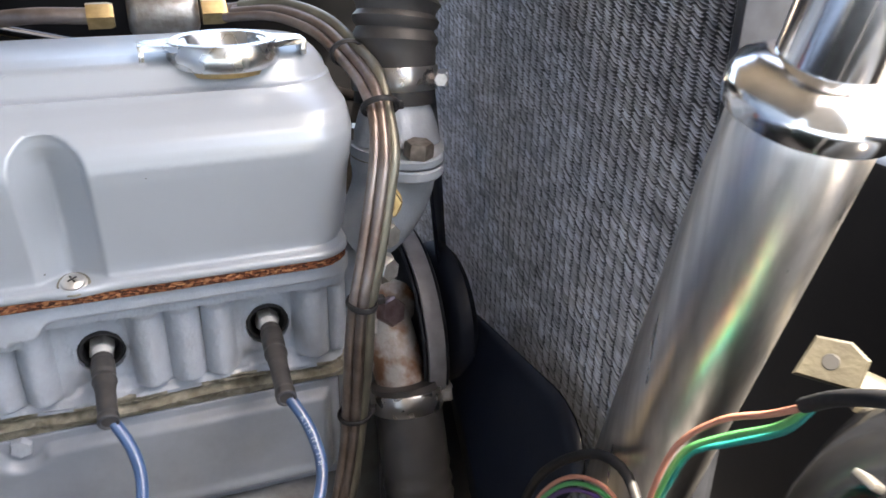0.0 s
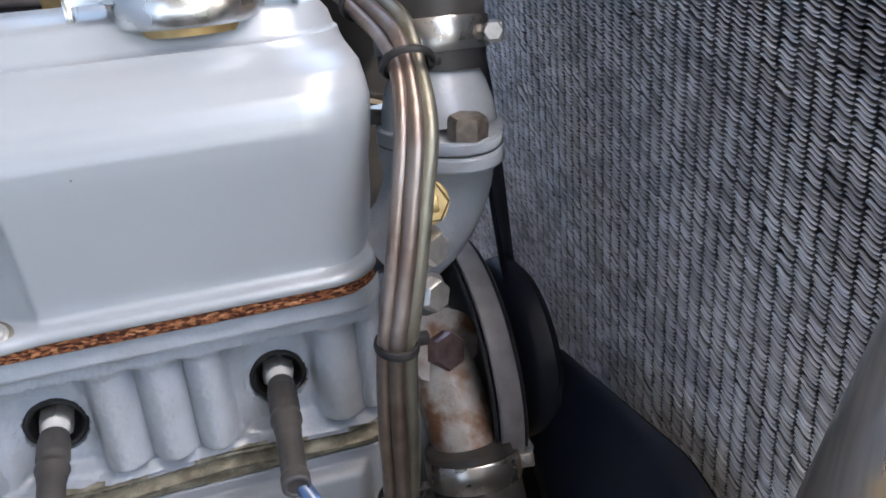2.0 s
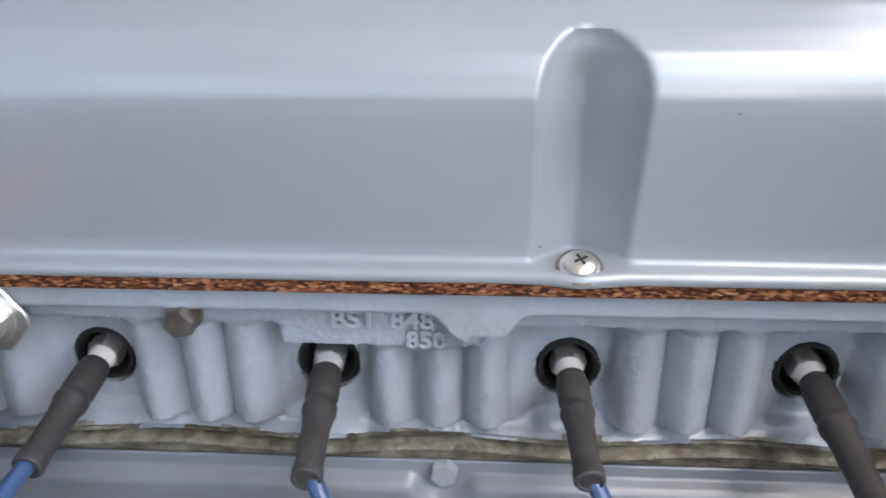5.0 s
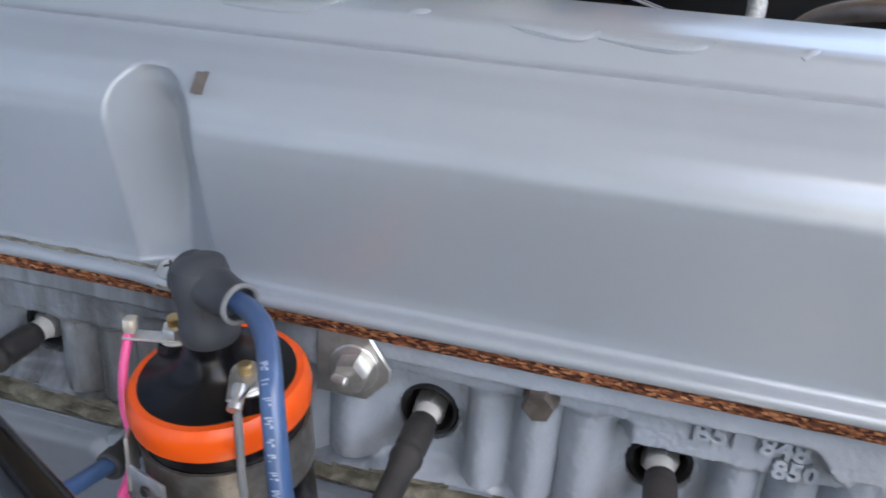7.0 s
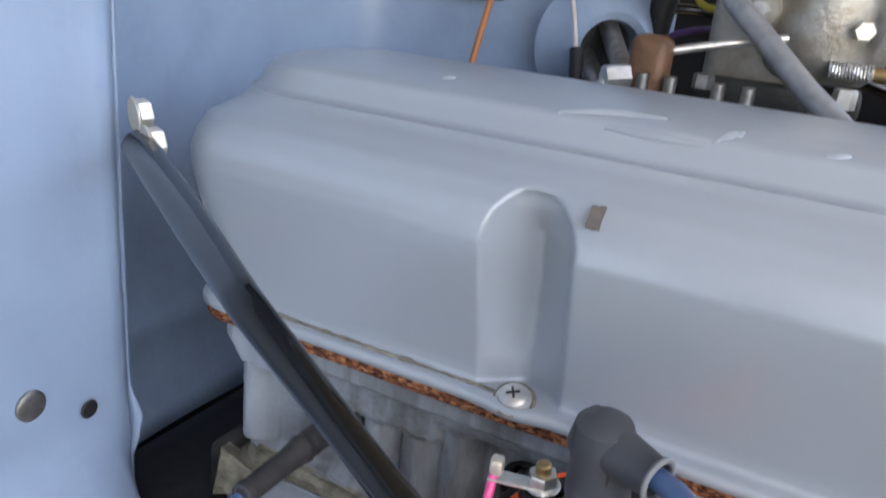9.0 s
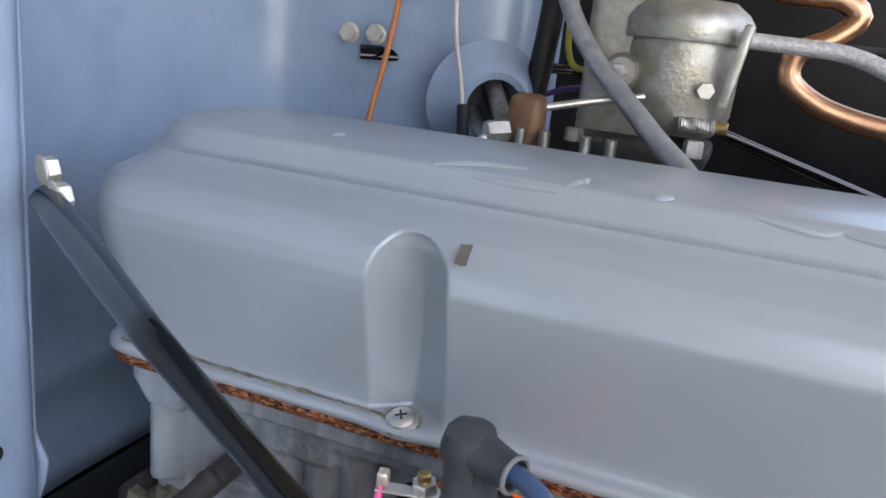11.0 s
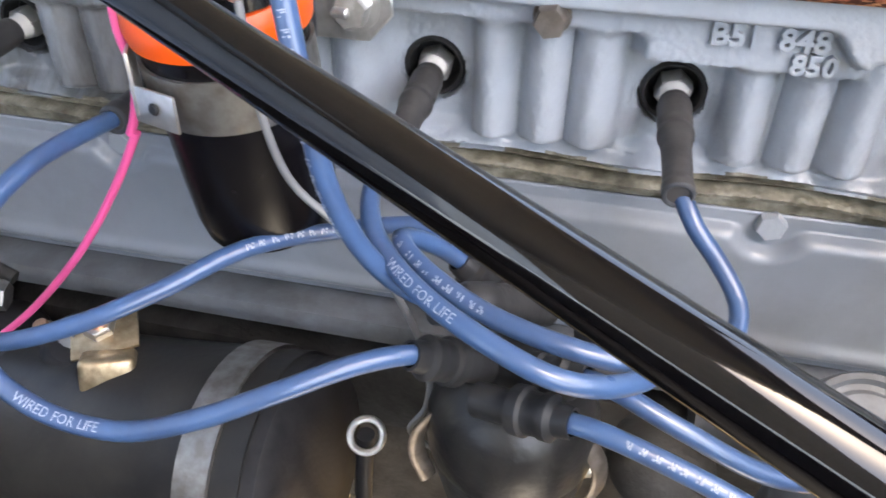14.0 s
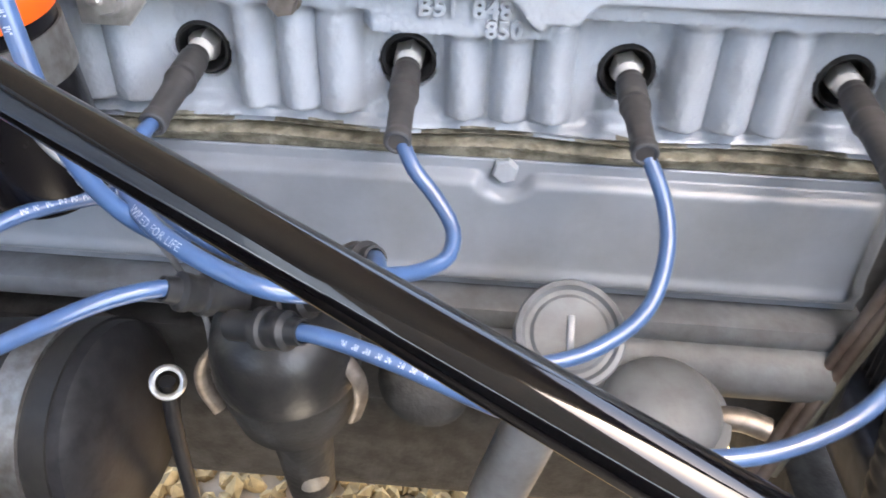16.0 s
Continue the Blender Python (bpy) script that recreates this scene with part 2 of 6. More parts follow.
ALU = mat("cast_aluminium", (0.50, 0.49, 0.45), 0.48, 0.8, (0.36, 0.33, 0.27), 90, 0.9, 0.3, 400, grime=(0.28, 0.22, 0.13), grime_scale=22, grime_amount=0.8)
BRAID = mat("tin_braid", (0.62, 0.62, 0.61), 0.45, 0.35, (0.40, 0.40, 0.39), 500, 1.0, 0.4, 800)
GRAVEL = mat("gravel_stone", (0.34, 0.235, 0.105), 0.8, 0, (0.22, 0.15, 0.07), 60, 0.9, 0.3, 200, island=0.45)
EARTH = mat("sandy_ground", (0.36, 0.31, 0.245), 0.9, 0, (0.27, 0.23, 0.18), 25, 1.0, 0.5, 60, grime=(0.22, 0.19, 0.15), grime_scale=3, grime_amount=0.5)
SALMON = mat("salmon_wire", (0.62, 0.27, 0.19), 0.45)
GREEN = mat("green_wire", (0.11, 0.46, 0.16), 0.42)
TEAL = mat("teal_wire", (0.01, 0.28, 0.26), 0.42)
VIOLET = mat("violet_wire", (0.12, 0.06, 0.22), 0.45)
YELLOW = mat("yellow_wire", (0.55, 0.48, 0.05), 0.42)
OLIVE = mat("primer_bracket", (0.055, 0.05, 0.035), 0.5, 0.2, (0.03, 0.026, 0.018), 50, 0.9, 0.2, 300)
DULLPAINT = mat("dirty_grey_paint", (0.15, 0.165, 0.18), 0.5, 0, (0.10, 0.105, 0.11), 40, 0.9, 0.2, 240, grime=(0.05, 0.047, 0.042), grime_scale=18, grime_amount=0.7, spec=0.3)
FANBLACK = mat("fan_blue_black", (0.006, 0.009, 0.018), 0.45, 0, (0.010, 0.014, 0.024), 30, 0.8, 0.05, 200, spec=0.25)
BROWN = mat("brown_rusty_fitting", (0.19, 0.095, 0.05), 0.5, 0.2, (0.11, 0.055, 0.03), 70, 1.0, 0.35, 300)
LAMP = mat("lamp_bowl_black", (0.010, 0.011, 0.013), 0.14, 0, (0.018, 0.019, 0.022), 18, 0.9, 0.05, 120, coat=0.1, spec=0.35)
OXIDE = mat("bare_worn_patch", (0.16, 0.135, 0.12), 0.5, 0.2, (0.10, 0.085, 0.075), 200, 0.8)
# Near-black for solid discs, rings and bars that paint dark holes and gaps.
DEEP = mat("painted_hole_black", (0.012, 0.012, 0.013), 0.6)


# ---- builders ----
def thing(name, label, category, at=(0, 0, 0), group="", kind=""):
    ob = new(name)
    ob.location = at
    ob.empty_display_size = 0.01
    return tagged(ob, label, category, group, kind)


def smooth(me, angle=40):
    for p in me.polygons:
        p.use_smooth = True
    me.set_sharp_from_angle(angle=radians(angle))


def part(name, bm, material, parent, label="", angle=40):
    """Links a bmesh in world coordinates as one mesh under its thing or part."""
    me = bpy.data.meshes.new(name)
    bmesh.ops.recalc_face_normals(bm, faces=bm.faces)
    bm.to_mesh(me)
    bm.free()
    smooth(me, angle)
    me.materials.append(material)
    ob = new(name, me)
    if parent is not None:
        ob.parent = parent
        m = parent.matrix_basis if parent.parent is None else parent.parent.matrix_basis @ parent.matrix_parent_inverse @ parent.matrix_basis
        ob.matrix_parent_inverse = m.inverted()
    return tagged(ob, label)


def single(name, bm, material, label, category, group="", kind="", angle=40):
    ob = part(name, bm, material, None, label, angle)
    return tagged(ob, label, category, group, kind)


def frame_of(axis):
    """A turn that takes +z to the axis."""
    return Vector(axis).to_track_quat("Z", "Y").to_matrix().to_4x4()


def lathe(profile, at=(0, 0, 0), axis=(0, 0, 1), n=28, bm=None):
    """Turns (radius, height) pairs round an axis; radius 0 closes an end."""
    bm = bm or bmesh.new()
    m = Matrix.Translation(at) @ frame_of(axis)
    rings = []
    for r, h in profile:
        if r <= 1e-6:
            rings.append([bm.verts.new(m @ Vector((0, 0, h)))])
        else:
            rings.append([bm.verts.new(m @ Vector((r * math.cos(2 * math.pi * k / n), r * math.sin(2 * math.pi * k / n), h))) for k in range(n)])
    for a, b in zip(rings, rings[1:]):
        for k in range(n):
            k2 = (k + 1) % n
            if len(a) == 1 and len(b) > 1:
                bm.faces.new((a[0], b[k2], b[k]))
            elif len(b) == 1 and len(a) > 1:
                bm.faces.new((a[k], a[k2], b[0]))
            elif len(a) > 1:
                bm.faces.new((a[k], a[k2], b[k2], b[k]))
    return bm


def cyl(r, h, at, axis=(0, 0, 1), n=24, edge=0.0006, bm=None):
    e = min(edge, r * 0.4, h * 0.4)
    return lathe([(0, 0), (r - e, 0), (r, e), (r, h - e), (r - e, h), (0, h)], at, axis, n, bm)


def hexa(r, h, at, axis, bm=None, twist=0.0):
    """A hexagon head with a domed, chamfered top."""
    bm = bm or bmesh.new()
    m = Matrix.Translation(at) @ frame_of(axis) @ Matrix.Rotation(twist, 4, "Z")
    rows = [(r, 0), (r, h * 0.82), (r * 0.88, h)]
    rings = [[bm.verts.new(m @ Vector((q * math.cos(math.pi / 3 * k), q * math.sin(math.pi / 3 * k), z))) for k in range(6)] for q, z in rows]
    for a, b in zip(rings, rings[1:]):
        for k in range(6):
            bm.faces.new((a[k], a[(k + 1) % 6], b[(k + 1) % 6], b[k]))
    bm.faces.new(rings[-1])
    bm.faces.new(rings[0][::-1])
    return bm


def block(size, at=(0, 0, 0), turn=None, bevel=0.001, seg=2, bm=None):
    """A bevelled box by its centre."""
    own = bmesh.new()
    bmesh.ops.create_cube(own, size=1.0)
    bmesh.ops.scale(own, vec=Vector(size), verts=own.verts)
    if bevel:
        bmesh.ops.bevel(own, geom=own.edges[:], offset=min(bevel, min(size) * 0.45), segments=seg, affect="EDGES", profile=0.5)
    m = Matrix.Translation(at) @ (turn or Matrix())
    bmesh.ops.transform(own, matrix=m, verts=own.verts)
    if bm is None:
        return own
    me = bpy.data.meshes.new("scratch")
    own.to_mesh(me)
    own.free()
    bm.from_mesh(me)
    bpy.data.meshes.remove(me)
    return bm


def spline(points, step=0.004):
    """A smooth run through the points (centripetal Catmull-Rom), resampled."""
    p = [Vector(q) for q in points]
    p = [p[0] * 2 - p[1]] + p + [p[-1] * 2 - p[-2]]
    out = []
    for i in range(1, len(p) - 2):
        a, b, c, d = p[i - 1:i + 3]
        t0 = 0.0
        t1 = t0 + max(1e-5, (b - a).length ** 0.5)
        t2 = t1 + max(1e-5, (c - b).length ** 0.5)
        t3 = t2 + max(1e-5, (d - c).length ** 0.5)
        k = max(2, int((c - b).length / step))
        for j in range(k):
            t = t1 + (t2 - t1) * j / k
            a1 = a * ((t1 - t) / (t1 - t0)) + b * ((t - t0) / (t1 - t0))
            a2 = b * ((t2 - t) / (t2 - t1)) + c * ((t - t1) / (t2 - t1))
            a3 = c * ((t3 - t) / (t3 - t2)) + d * ((t - t2) / (t3 - t2))
            b1 = a1 * ((t2 - t) / (t2 - t0)) + a2 * ((t - t0) / (t2 - t0))
            b2 = a2 * ((t3 - t) / (t3 - t1)) + a3 * ((t - t1) / (t3 - t1))
            out.append(b1 * ((t2 - t) / (t2 - t1)) + b2 * ((t - t1) / (t2 - t1)))
    out.append(p[-2])
    return out


def frames_along(path):
    tangents = [(path[min(i + 1, len(path) - 1)] - path[max(i - 1, 0)]).normalized() for i in range(len(path))]
    up = tangents[0].orthogonal().normalized()
    out = []
    for t in tangents:
        up = (up - t * up.dot(t)).normalized()
        out.append((t, up, t.cross(up)))
    return out


def tube(path, radius, n=14, flat=None, bm=None, caps=True):
    """Sweeps a circle along a path; radius is a number or a function of 0..1; flat gives (wide, thin) factors of 0..1."""
    bm = bm or bmesh.new()
    rings = []
    for i, (p, (t, u, v)) in enumerate(zip(path, frames_along(path))):
        s = i / (len(path) - 1)
        r = radius(s) if callable(radius) else radius
        fw, ft = flat(s) if flat else (1, 1)
        rings.append([bm.verts.new(p + u * (r * fw * math.cos(2 * math.pi * k / n)) + v * (r * ft * math.sin(2 * math.pi * k / n))) for k in range(n)])
    for a, b in zip(rings, rings[1:]):
        for k in range(n):
            bm.faces.new((a[k], a[(k + 1) % n], b[(k + 1) % n], b[k]))
    if caps:
        bm.faces.new(rings[0][::-1])
        bm.faces.new(rings[-1])
    return bm


def ring(R, r, at, axis, n=36, m=10, squash=1.0):
    return lathe([(R + r * math.cos(2 * math.pi * k / m), squash * r * math.sin(2 * math.pi * k / m)) for k in range(m + 1)], at, axis, n)


def plate(outline, thick, at, turn=None, bevel=0.0006):
    """A flat plate from a 2D outline (x, y) with a thickness along z."""
    bm = bmesh.new()
    lo = [bm.verts.new((x, y, 0)) for x, y in outline]
    hi = [bm.verts.new((x, y, thick)) for x, y in outline]
    bm.faces.new(lo[::-1])
    bm.faces.new(hi)
    for k in range(len(outline)):
        k2 = (k + 1) % len(outline)
        bm.faces.new((lo[k], lo[k2], hi[k2], hi[k]))
    if bevel:
        rim = [e for e in bm.edges if abs(e.verts[0].co.z - e.verts[1].co.z) < 1e-9]
        bmesh.ops.bevel(bm, geom=rim, offset=bevel, segments=1, affect="EDGES")
    bmesh.ops.transform(bm, matrix=Matrix.Translation(at) @ (turn or Matrix()), verts=bm.verts)
    return bm


def grid_mesh(X, Y, Z, material, name):
    """A sheet from three arrays of one shape."""
    h, w = X.shape
    verts = np.stack([X, Y, Z], -1).reshape(-1, 3)
    idx = np.arange(h * w).reshape(h, w)
    quads = np.stack([idx[:-1, :-1], idx[:-1, 1:], idx[1:, 1:], idx[1:, :-1]], -1).reshape(-1, 4)
    me = bpy.data.meshes.new(name)
    me.from_pydata(verts.tolist(), [], quads.tolist())
    smooth(me, 60)
    me.materials.append(material)
    return me


def written(text, size, depth=0.0004, bold=0.0):
    """A bmesh of letters lying in x, y, with a thickness."""
    cu = bpy.data.curves.new("letters", "FONT")
    cu.body, cu.size, cu.extrude, cu.bevel_depth = text, size, depth, bold
    cu.resolution_u = 2
    ob = new("letters", cu)
    bpy.context.view_layer.update()
    me = bpy.data.meshes.new_from_object(ob.evaluated_get(bpy.context.evaluated_depsgraph_get()))
    bpy.data.objects.remove(ob)
    bpy.data.curves.remove(cu)
    bm = bmesh.new()
    bm.from_mesh(me)
    bpy.data.meshes.remove(me)
    return bm


def step_up(x, a, b):
    t = np.clip((x - a) / (b - a), 0, 1)
    return t * t * (3 - 2 * t)

# ---- the large structure ----
# ground, one sheet with stones where it shows under the engine
side = np.concatenate([[-600, -60, -12], np.linspace(-4, 4, 33), [12, 60, 600]])
gx, gy = np.meshgrid(side, side)
gz = np.array([[0.012 * noise.noise((a * 1.7, b * 1.7, 0)) for a in side] for b in side])
ground = new("ground", grid_mesh(gx, gy, gz, EARTH, "ground"))
tagged(ground, "sandy tan ground strewn with gravel", "ground", kind="structure")

bm = bmesh.new()
rnd = random.Random(4)
for k in range(3000):
    x, y = rnd.uniform(-1.2, 0.5), rnd.uniform(0.0, 1.0)
    r = rnd.uniform(0.012, 0.03)
    m = pose(x, y, 0.006, rnd.uniform(0, 60), rnd.uniform(0, 60), rnd.uniform(0, 360)) @ Matrix.Diagonal((1, rnd.uniform(0.6, 0.9), rnd.uniform(0.45, 0.75), 1))
    bmesh.ops.create_icosphere(bm, subdivisions=1, radius=r, matrix=m)
single("gravel", bm, GRAVEL, "loose tan and brown gravel stones on the ground", "gravel", kind="stuff", angle=30)

# bulkhead: a recessed panel behind the engine, with a flat panel to each side of the recess
def bulkhead_sheet(name, outline, z0, z1, label, zs=40):
    """A pressed sheet that follows a plan outline (x, y), with two swages across it."""
    pts = spline([(x, y, 0) for x, y in outline], 0.006)
    n = len(pts)
    z = np.linspace(z0, z1, zs)
    px = np.array([p.x for p in pts])
    py = np.array([p.y for p in pts])
    X = np.repeat(px[None], zs, 0).astype(float)
    Y = np.repeat(py[None], zs, 0)
    Z = np.repeat(z[:, None], n, 1)
    swage = 0.010 * np.exp(-((Z - 0.935) / 0.010) ** 2) + 0.012 * step_up(-Z, -0.90, -0.86)
    X = X + swage
    me = grid_mesh(X, Y, Z, BLUEPAINT, name)
    ob = new(name, me)
    so = ob.modifiers.new("thick", "SOLIDIFY")
    so.thickness, so.offset = 0.0015, 0
    return tagged(ob, label, "bulkhead", kind="structure")


bulkhead_sheet("bulkhead_recess", [(-0.566, -0.041), (-0.585, -0.040), (-0.62, -0.036), (-0.638, -0.015), (-0.645, 0.03), (-0.645, 0.12), (-0.642, 0.19), (-0.622, 0.232), (-0.57, 0.245), (-0.50, 0.246), (-0.46, 0.247), (-0.44, 0.256), (-0.43, 0.29), (-0.43, 0.36)], 0.862, 1.37, "blue-grey painted steel bulkhead recess behind the engine")
# near side panel with a rolled edge, a toe fold low down and two holes
def side_panel(name, edge_y, sign, label):
    w = np.concatenate([[0.0, 0.0, 0.001, 0.003, 0.007, 0.012, 0.02], np.linspace(0.04, 0.9, 50)])
    back = np.concatenate([[0.03, 0.012, 0.007, 0.003, 0.001, 0.0, 0.0], np.zeros(50)])
    z = np.linspace(0.898, 1.37, 100)
    W, Z = np.meshgrid(w, z)
    B = np.repeat(back[None], len(z), 0)
    fold = 0.040 * step_up(-Z, -0.950, -0.895)
    bulge = 0.014 * step_up(W, 0.0, 0.022) + 0.006 * np.sin(W * 9) * step_up(W, 0, 0.2)
    X = -0.560 - B + fold * step_up(W, 0.0, 0.03) - 0.004 * np.exp(-((W - 0.02) / 0.014) ** 2) * step_up(Z, 0.97, 1.05)
    Y = edge_y + sign * W
    return new(name, grid_mesh(X, Y, Z, BLUEPAINT, name))


p = side_panel("bulkhead_side", -0.0425, -1, "")
tagged(p, "blue-grey painted bulkhead side panel with a rolled edge", "bulkhead", kind="structure")
so = p.modifiers.new("thick", "SOLIDIFY")
so.thickness, so.offset = 0.0015, 0
# A solid black disc stands in for the hole's shade.
part("panel_hole", cyl(0.0043, 0.0014, (-0.5578, -0.0700, 0.9580), (1, 0.05, 0.0)), DEEP, p, "black disc painted for an open hole")
part("blanking_plug", lathe([(0, 0), (0.0066, 0), (0.0066, 0.0012), (0.0055, 0.002), (0, 0.0022)], (-0.5590, -0.0955, 0.9715), (1, 0.05, 0.0)), DULLSTEEL, p, "grey steel blanking plug")

# wing inner panels, front panel and bonnet close the bay
def wall(name, size, at, material, label, category, turn=None):
    return single(name, block(size, at, turn, 0.004), material, label, category, kind="structure")


single("inner_wing_far", plate([(-0.9, 0.12), (1.3, 0.12), (1.3, 0.92), (0.5, 0.98), (0.2, 1.08), (0.0, 1.22), (-0.15, 1.29), (-0.9, 1.30)], 0.02, (0, 0.63, 0), pose(0, 0, 0, 90, 0, 0), 0.004), FENDER, "glossy black inner wing panel sloping down to the front", "inner wing", kind="structure")
# Wing top, out of view, keeps sunlit ground out of reflections.
wall("wing_top_near", (2.2, 0.50, 0.02), (0.2, -0.95, 0.925), BLUEPAINT, "blue-grey painted front wing top, out of view, hiding the ground from reflections", "wing")
wall("inner_wing_near", (2.2, 0.02, 0.60), (0.2, -0.68, 0.62), FENDER, "glossy black inner wing panel beside the bay", "inner wing")
# Unseen panel added so sunlit ground is not mirrored in the metal.
wall("ground_light_shield", (1.2, 0.58, 0.012), (-0.1, -0.38, 0.56), FENDER, "unseen black panel that blocks light from the ground beside the engine", "panel")
# Unseen wall added to block the near side's low sky light.
wall("sky_blocker_wall", (7.0, 0.2, 3.9), (-3.25, -2.2, 1.95), mat("dull_render", (0.16, 0.15, 0.135), 0.9, 0, (0.12, 0.112, 0.10), 6, 0.9, 0.3, 60), "plain unseen wall that blocks sky light from the near side", "wall")
# Cab front is out of view; it cuts sky light from the rear.
wall("cab_front", (0.10, 1.7, 0.75), (-0.98, 0.05, 1.74), FENDER, "unseen dark cab front added to block sky light from the rear", "cab")
# Near-black panel added to close the gap where sunlit ground would show.
wall("toe_board", (0.02, 1.5, 0.5), (-0.70, 0.0, 0.63), FENDER, "dark toe board added to close the gap under the bulkhead", "panel")
wall("front_panel_near", (0.03, 0.60, 0.68), (0.305, -0.355, 0.73), FENDER, "black front support panel beside the radiator", "panel")
wall("front_panel_far", (0.03, 0.2, 0.70), (0.30, 0.53, 0.85), FENDER, "black front support panel beside the radiator", "panel")
wall("bulkhead_top", (0.30, 1.5, 0.02), (-0.60, 0.0, 1.36), BLUEPAINT, "blue-grey painted scuttle top", "scuttle")
BONNET = mat("bonnet_underside", (0.11, 0.105, 0.10), 0.5, 0, (0.08, 0.075, 0.07), 12, 0.8, 0.1, 90)
# the bonnet: hinged at the scuttle, narrowing to a nose that curls down, its flanks curving down
crest = spline([(-0.55, 0, 1.36), (-0.22, 0, 1.70), (0.06, 0, 1.965), (0.15, 0, 2.0), (0.25, 0, 1.93), (0.31, 0, 1.79)], 0.03)
cx_, cz_ = np.array([p.x for p in crest])[:, None], np.array([p.z for p in crest])[:, None]
side_v = np.linspace(-1, 1, 49)[None]
half_w = np.interp(cx_, [-0.25, 0.0, 0.31], [0.70, 0.57, 0.40])
bonnet = new("bonnet", grid_mesh(cx_ + 0.12 * side_v ** 4, 0.06 + half_w * side_v, cz_ - 0.17 * side_v ** 4, BONNET, "bonnet"))
so = bonnet.modifiers.new("thick", "SOLIDIFY")
so.thickness, so.offset = 0.012, 0
tagged(bonnet, "raised bonnet standing open over the engine", "bonnet", kind="structure")

# ---- engine block ----
engine = thing("engine_block", "grey painted six-cylinder engine block with oily ledges", "engine block", (-0.245, 0.05, 0.7))
part("crankcase", block((0.585, 0.20, 0.178), (-0.2475, 0.108, 0.823), None, 0.006), SOOT, engine, "greasy dark lower block")
part("deck_ledge", block((0.586, 0.20, 0.0055), (-0.243, 0.0935, 0.9105), None, 0.0012), DIRTY, engine, "oily olive deck edge")
part("lower_ledge", block((0.585, 0.05, 0.014), (-0.2475, -0.002, 0.8255), None, 0.004), DULLPAINT, engine)
part("sump_rail", block((0.585, 0.03, 0.05), (-0.2475, -0.005, 0.775), None, 0.006), SOOT, engine)
part("sump", block((0.56, 0.15, 0.20), (-0.2475, 0.14, 0.64), None, 0.03, 4), SOOT, engine, "greasy black sump")
part("timing_cover", block((0.030, 0.15, 0.20), (0.060, 0.095, 0.802), None, 0.006), DULLPAINT, engine, "dirty grey timing cover")
# pressed side plate with rolled rims and low swells
u = np.linspace(-0.536, 0.040, 300)
v = np.linspace(0.833, 0.9080, 60)
U, V = np.meshgrid(u, v)
rim = np.minimum(np.minimum(U - u[0], u[-1] - U), np.minimum(V - v[0], v[-1] - V))
lobes = np.zeros_like(U)
for xb in (-0.143, -0.43):
    d = np.hypot(U - xb, V - 0.9035)
    lobes = np.maximum(lobes, 1 - step_up(d, 0.011, 0.016))
D = -0.006 - 0.0065 * step_up(rim, 0.006, 0.011) * (1 - lobes) + 0.0 * U
D = D - 0.0022 * np.exp(-((V - 0.845) / 0.004) ** 2)
D = D - 0.0012 * np.sin(U * 21 + 1) * step_up(rim, 0.01, 0.03)
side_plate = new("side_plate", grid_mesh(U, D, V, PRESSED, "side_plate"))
side_plate.parent = engine
side_plate.matrix_parent_inverse = engine.matrix_basis.inverted()
so = side_plate.modifiers.new("thick", "SOLIDIFY")
so.thickness, so.offset = 0.0015, 1
tagged(side_plate, "pressed grey pushrod side plate")
for xb in (-0.143, -0.43):
    part("side_plate_bolt", hexa(0.0062, 0.0045, (xb, -0.0075, 0.9035), (0, -1, 0), twist=0.3), CAST, engine)

# ---- cylinder head ----
PLUGS = [0.0, -0.0935, -0.19, -0.2835, -0.378, -0.4705]
head = thing("cylinder_head", "grey painted cast cylinder head with ribbed flank", "cylinder head", (-0.245, 0.05, 0.915))
u = np.linspace(-0.529, 0.050, 620)
v = np.linspace(0.9135, 0.9990, 92)
U, V = np.meshgrid(u, v)
recess = np.zeros_like(U)                     # 0: flange plane, 1: recessed flank
top = 0.9895 + 0 * U
for xb in (-0.129, -0.315, -0.5):
    top = top - 0.012 * np.exp(-((U - xb) / 0.013) ** 4)
recess = 1 - step_up(V, top - 0.004, top)
base = -0.0275 + recess * 0.0085
second = 1 - step_up(V, 0.977 - 0.002, 0.9805)    # the flank falls back once more below the number panel
for a, b in ((-0.21, -0.128), (-0.49, -0.41)):
    pan = step_up(U, a, a + 0.008) * (1 - step_up(U, b - 0.006, b))
    second = second * (1 - pan) + pan * (1 - step_up(V, 0.967, 0.971))
base = base + 0.0135 * second
ribs = np.zeros_like(U)
for k, xp in enumerate(PLUGS):
    for off in (0.026, 0.046, 0.0645):
        w = 0.0100 + 0.0012 * math.sin(k * 5 + off * 300)
        d = np.clip(1 - ((U - (xp + off)) / w) ** 2, 0, 1)
        ribs = np.maximum(ribs, d ** 0.75)
d = np.clip(1 - ((U + 0.5165) / 0.011) ** 2, 0, 1)
ribs = np.maximum(ribs, np.sqrt(d))
span = step_up(V, 0.9270, 0.9320) * second
Y = base - 0.0115 * ribs * span * recess
for xp in PLUGS:
    d = np.hypot(U - xp, (V - 0.9505) / 1.0)
    Y = Y + 0.006 * (1 - step_up(np.abs(U - xp), 0.010, 0.021)) * span * recess
    Y = np.where(d < 0.0150, np.maximum(Y, 0.0 + 0.026 * (1 - step_up(d, 0.0118, 0.0128))), Y)
lip = 1 - step_up(V, 0.9235, 0.9275 + 0.0015 * np.sin(U * 160) + 0.001 * np.sin(U * 410))
Y = Y * (1 - lip) + lip * (-0.0105 - 0.002 * np.sin(U * 55))
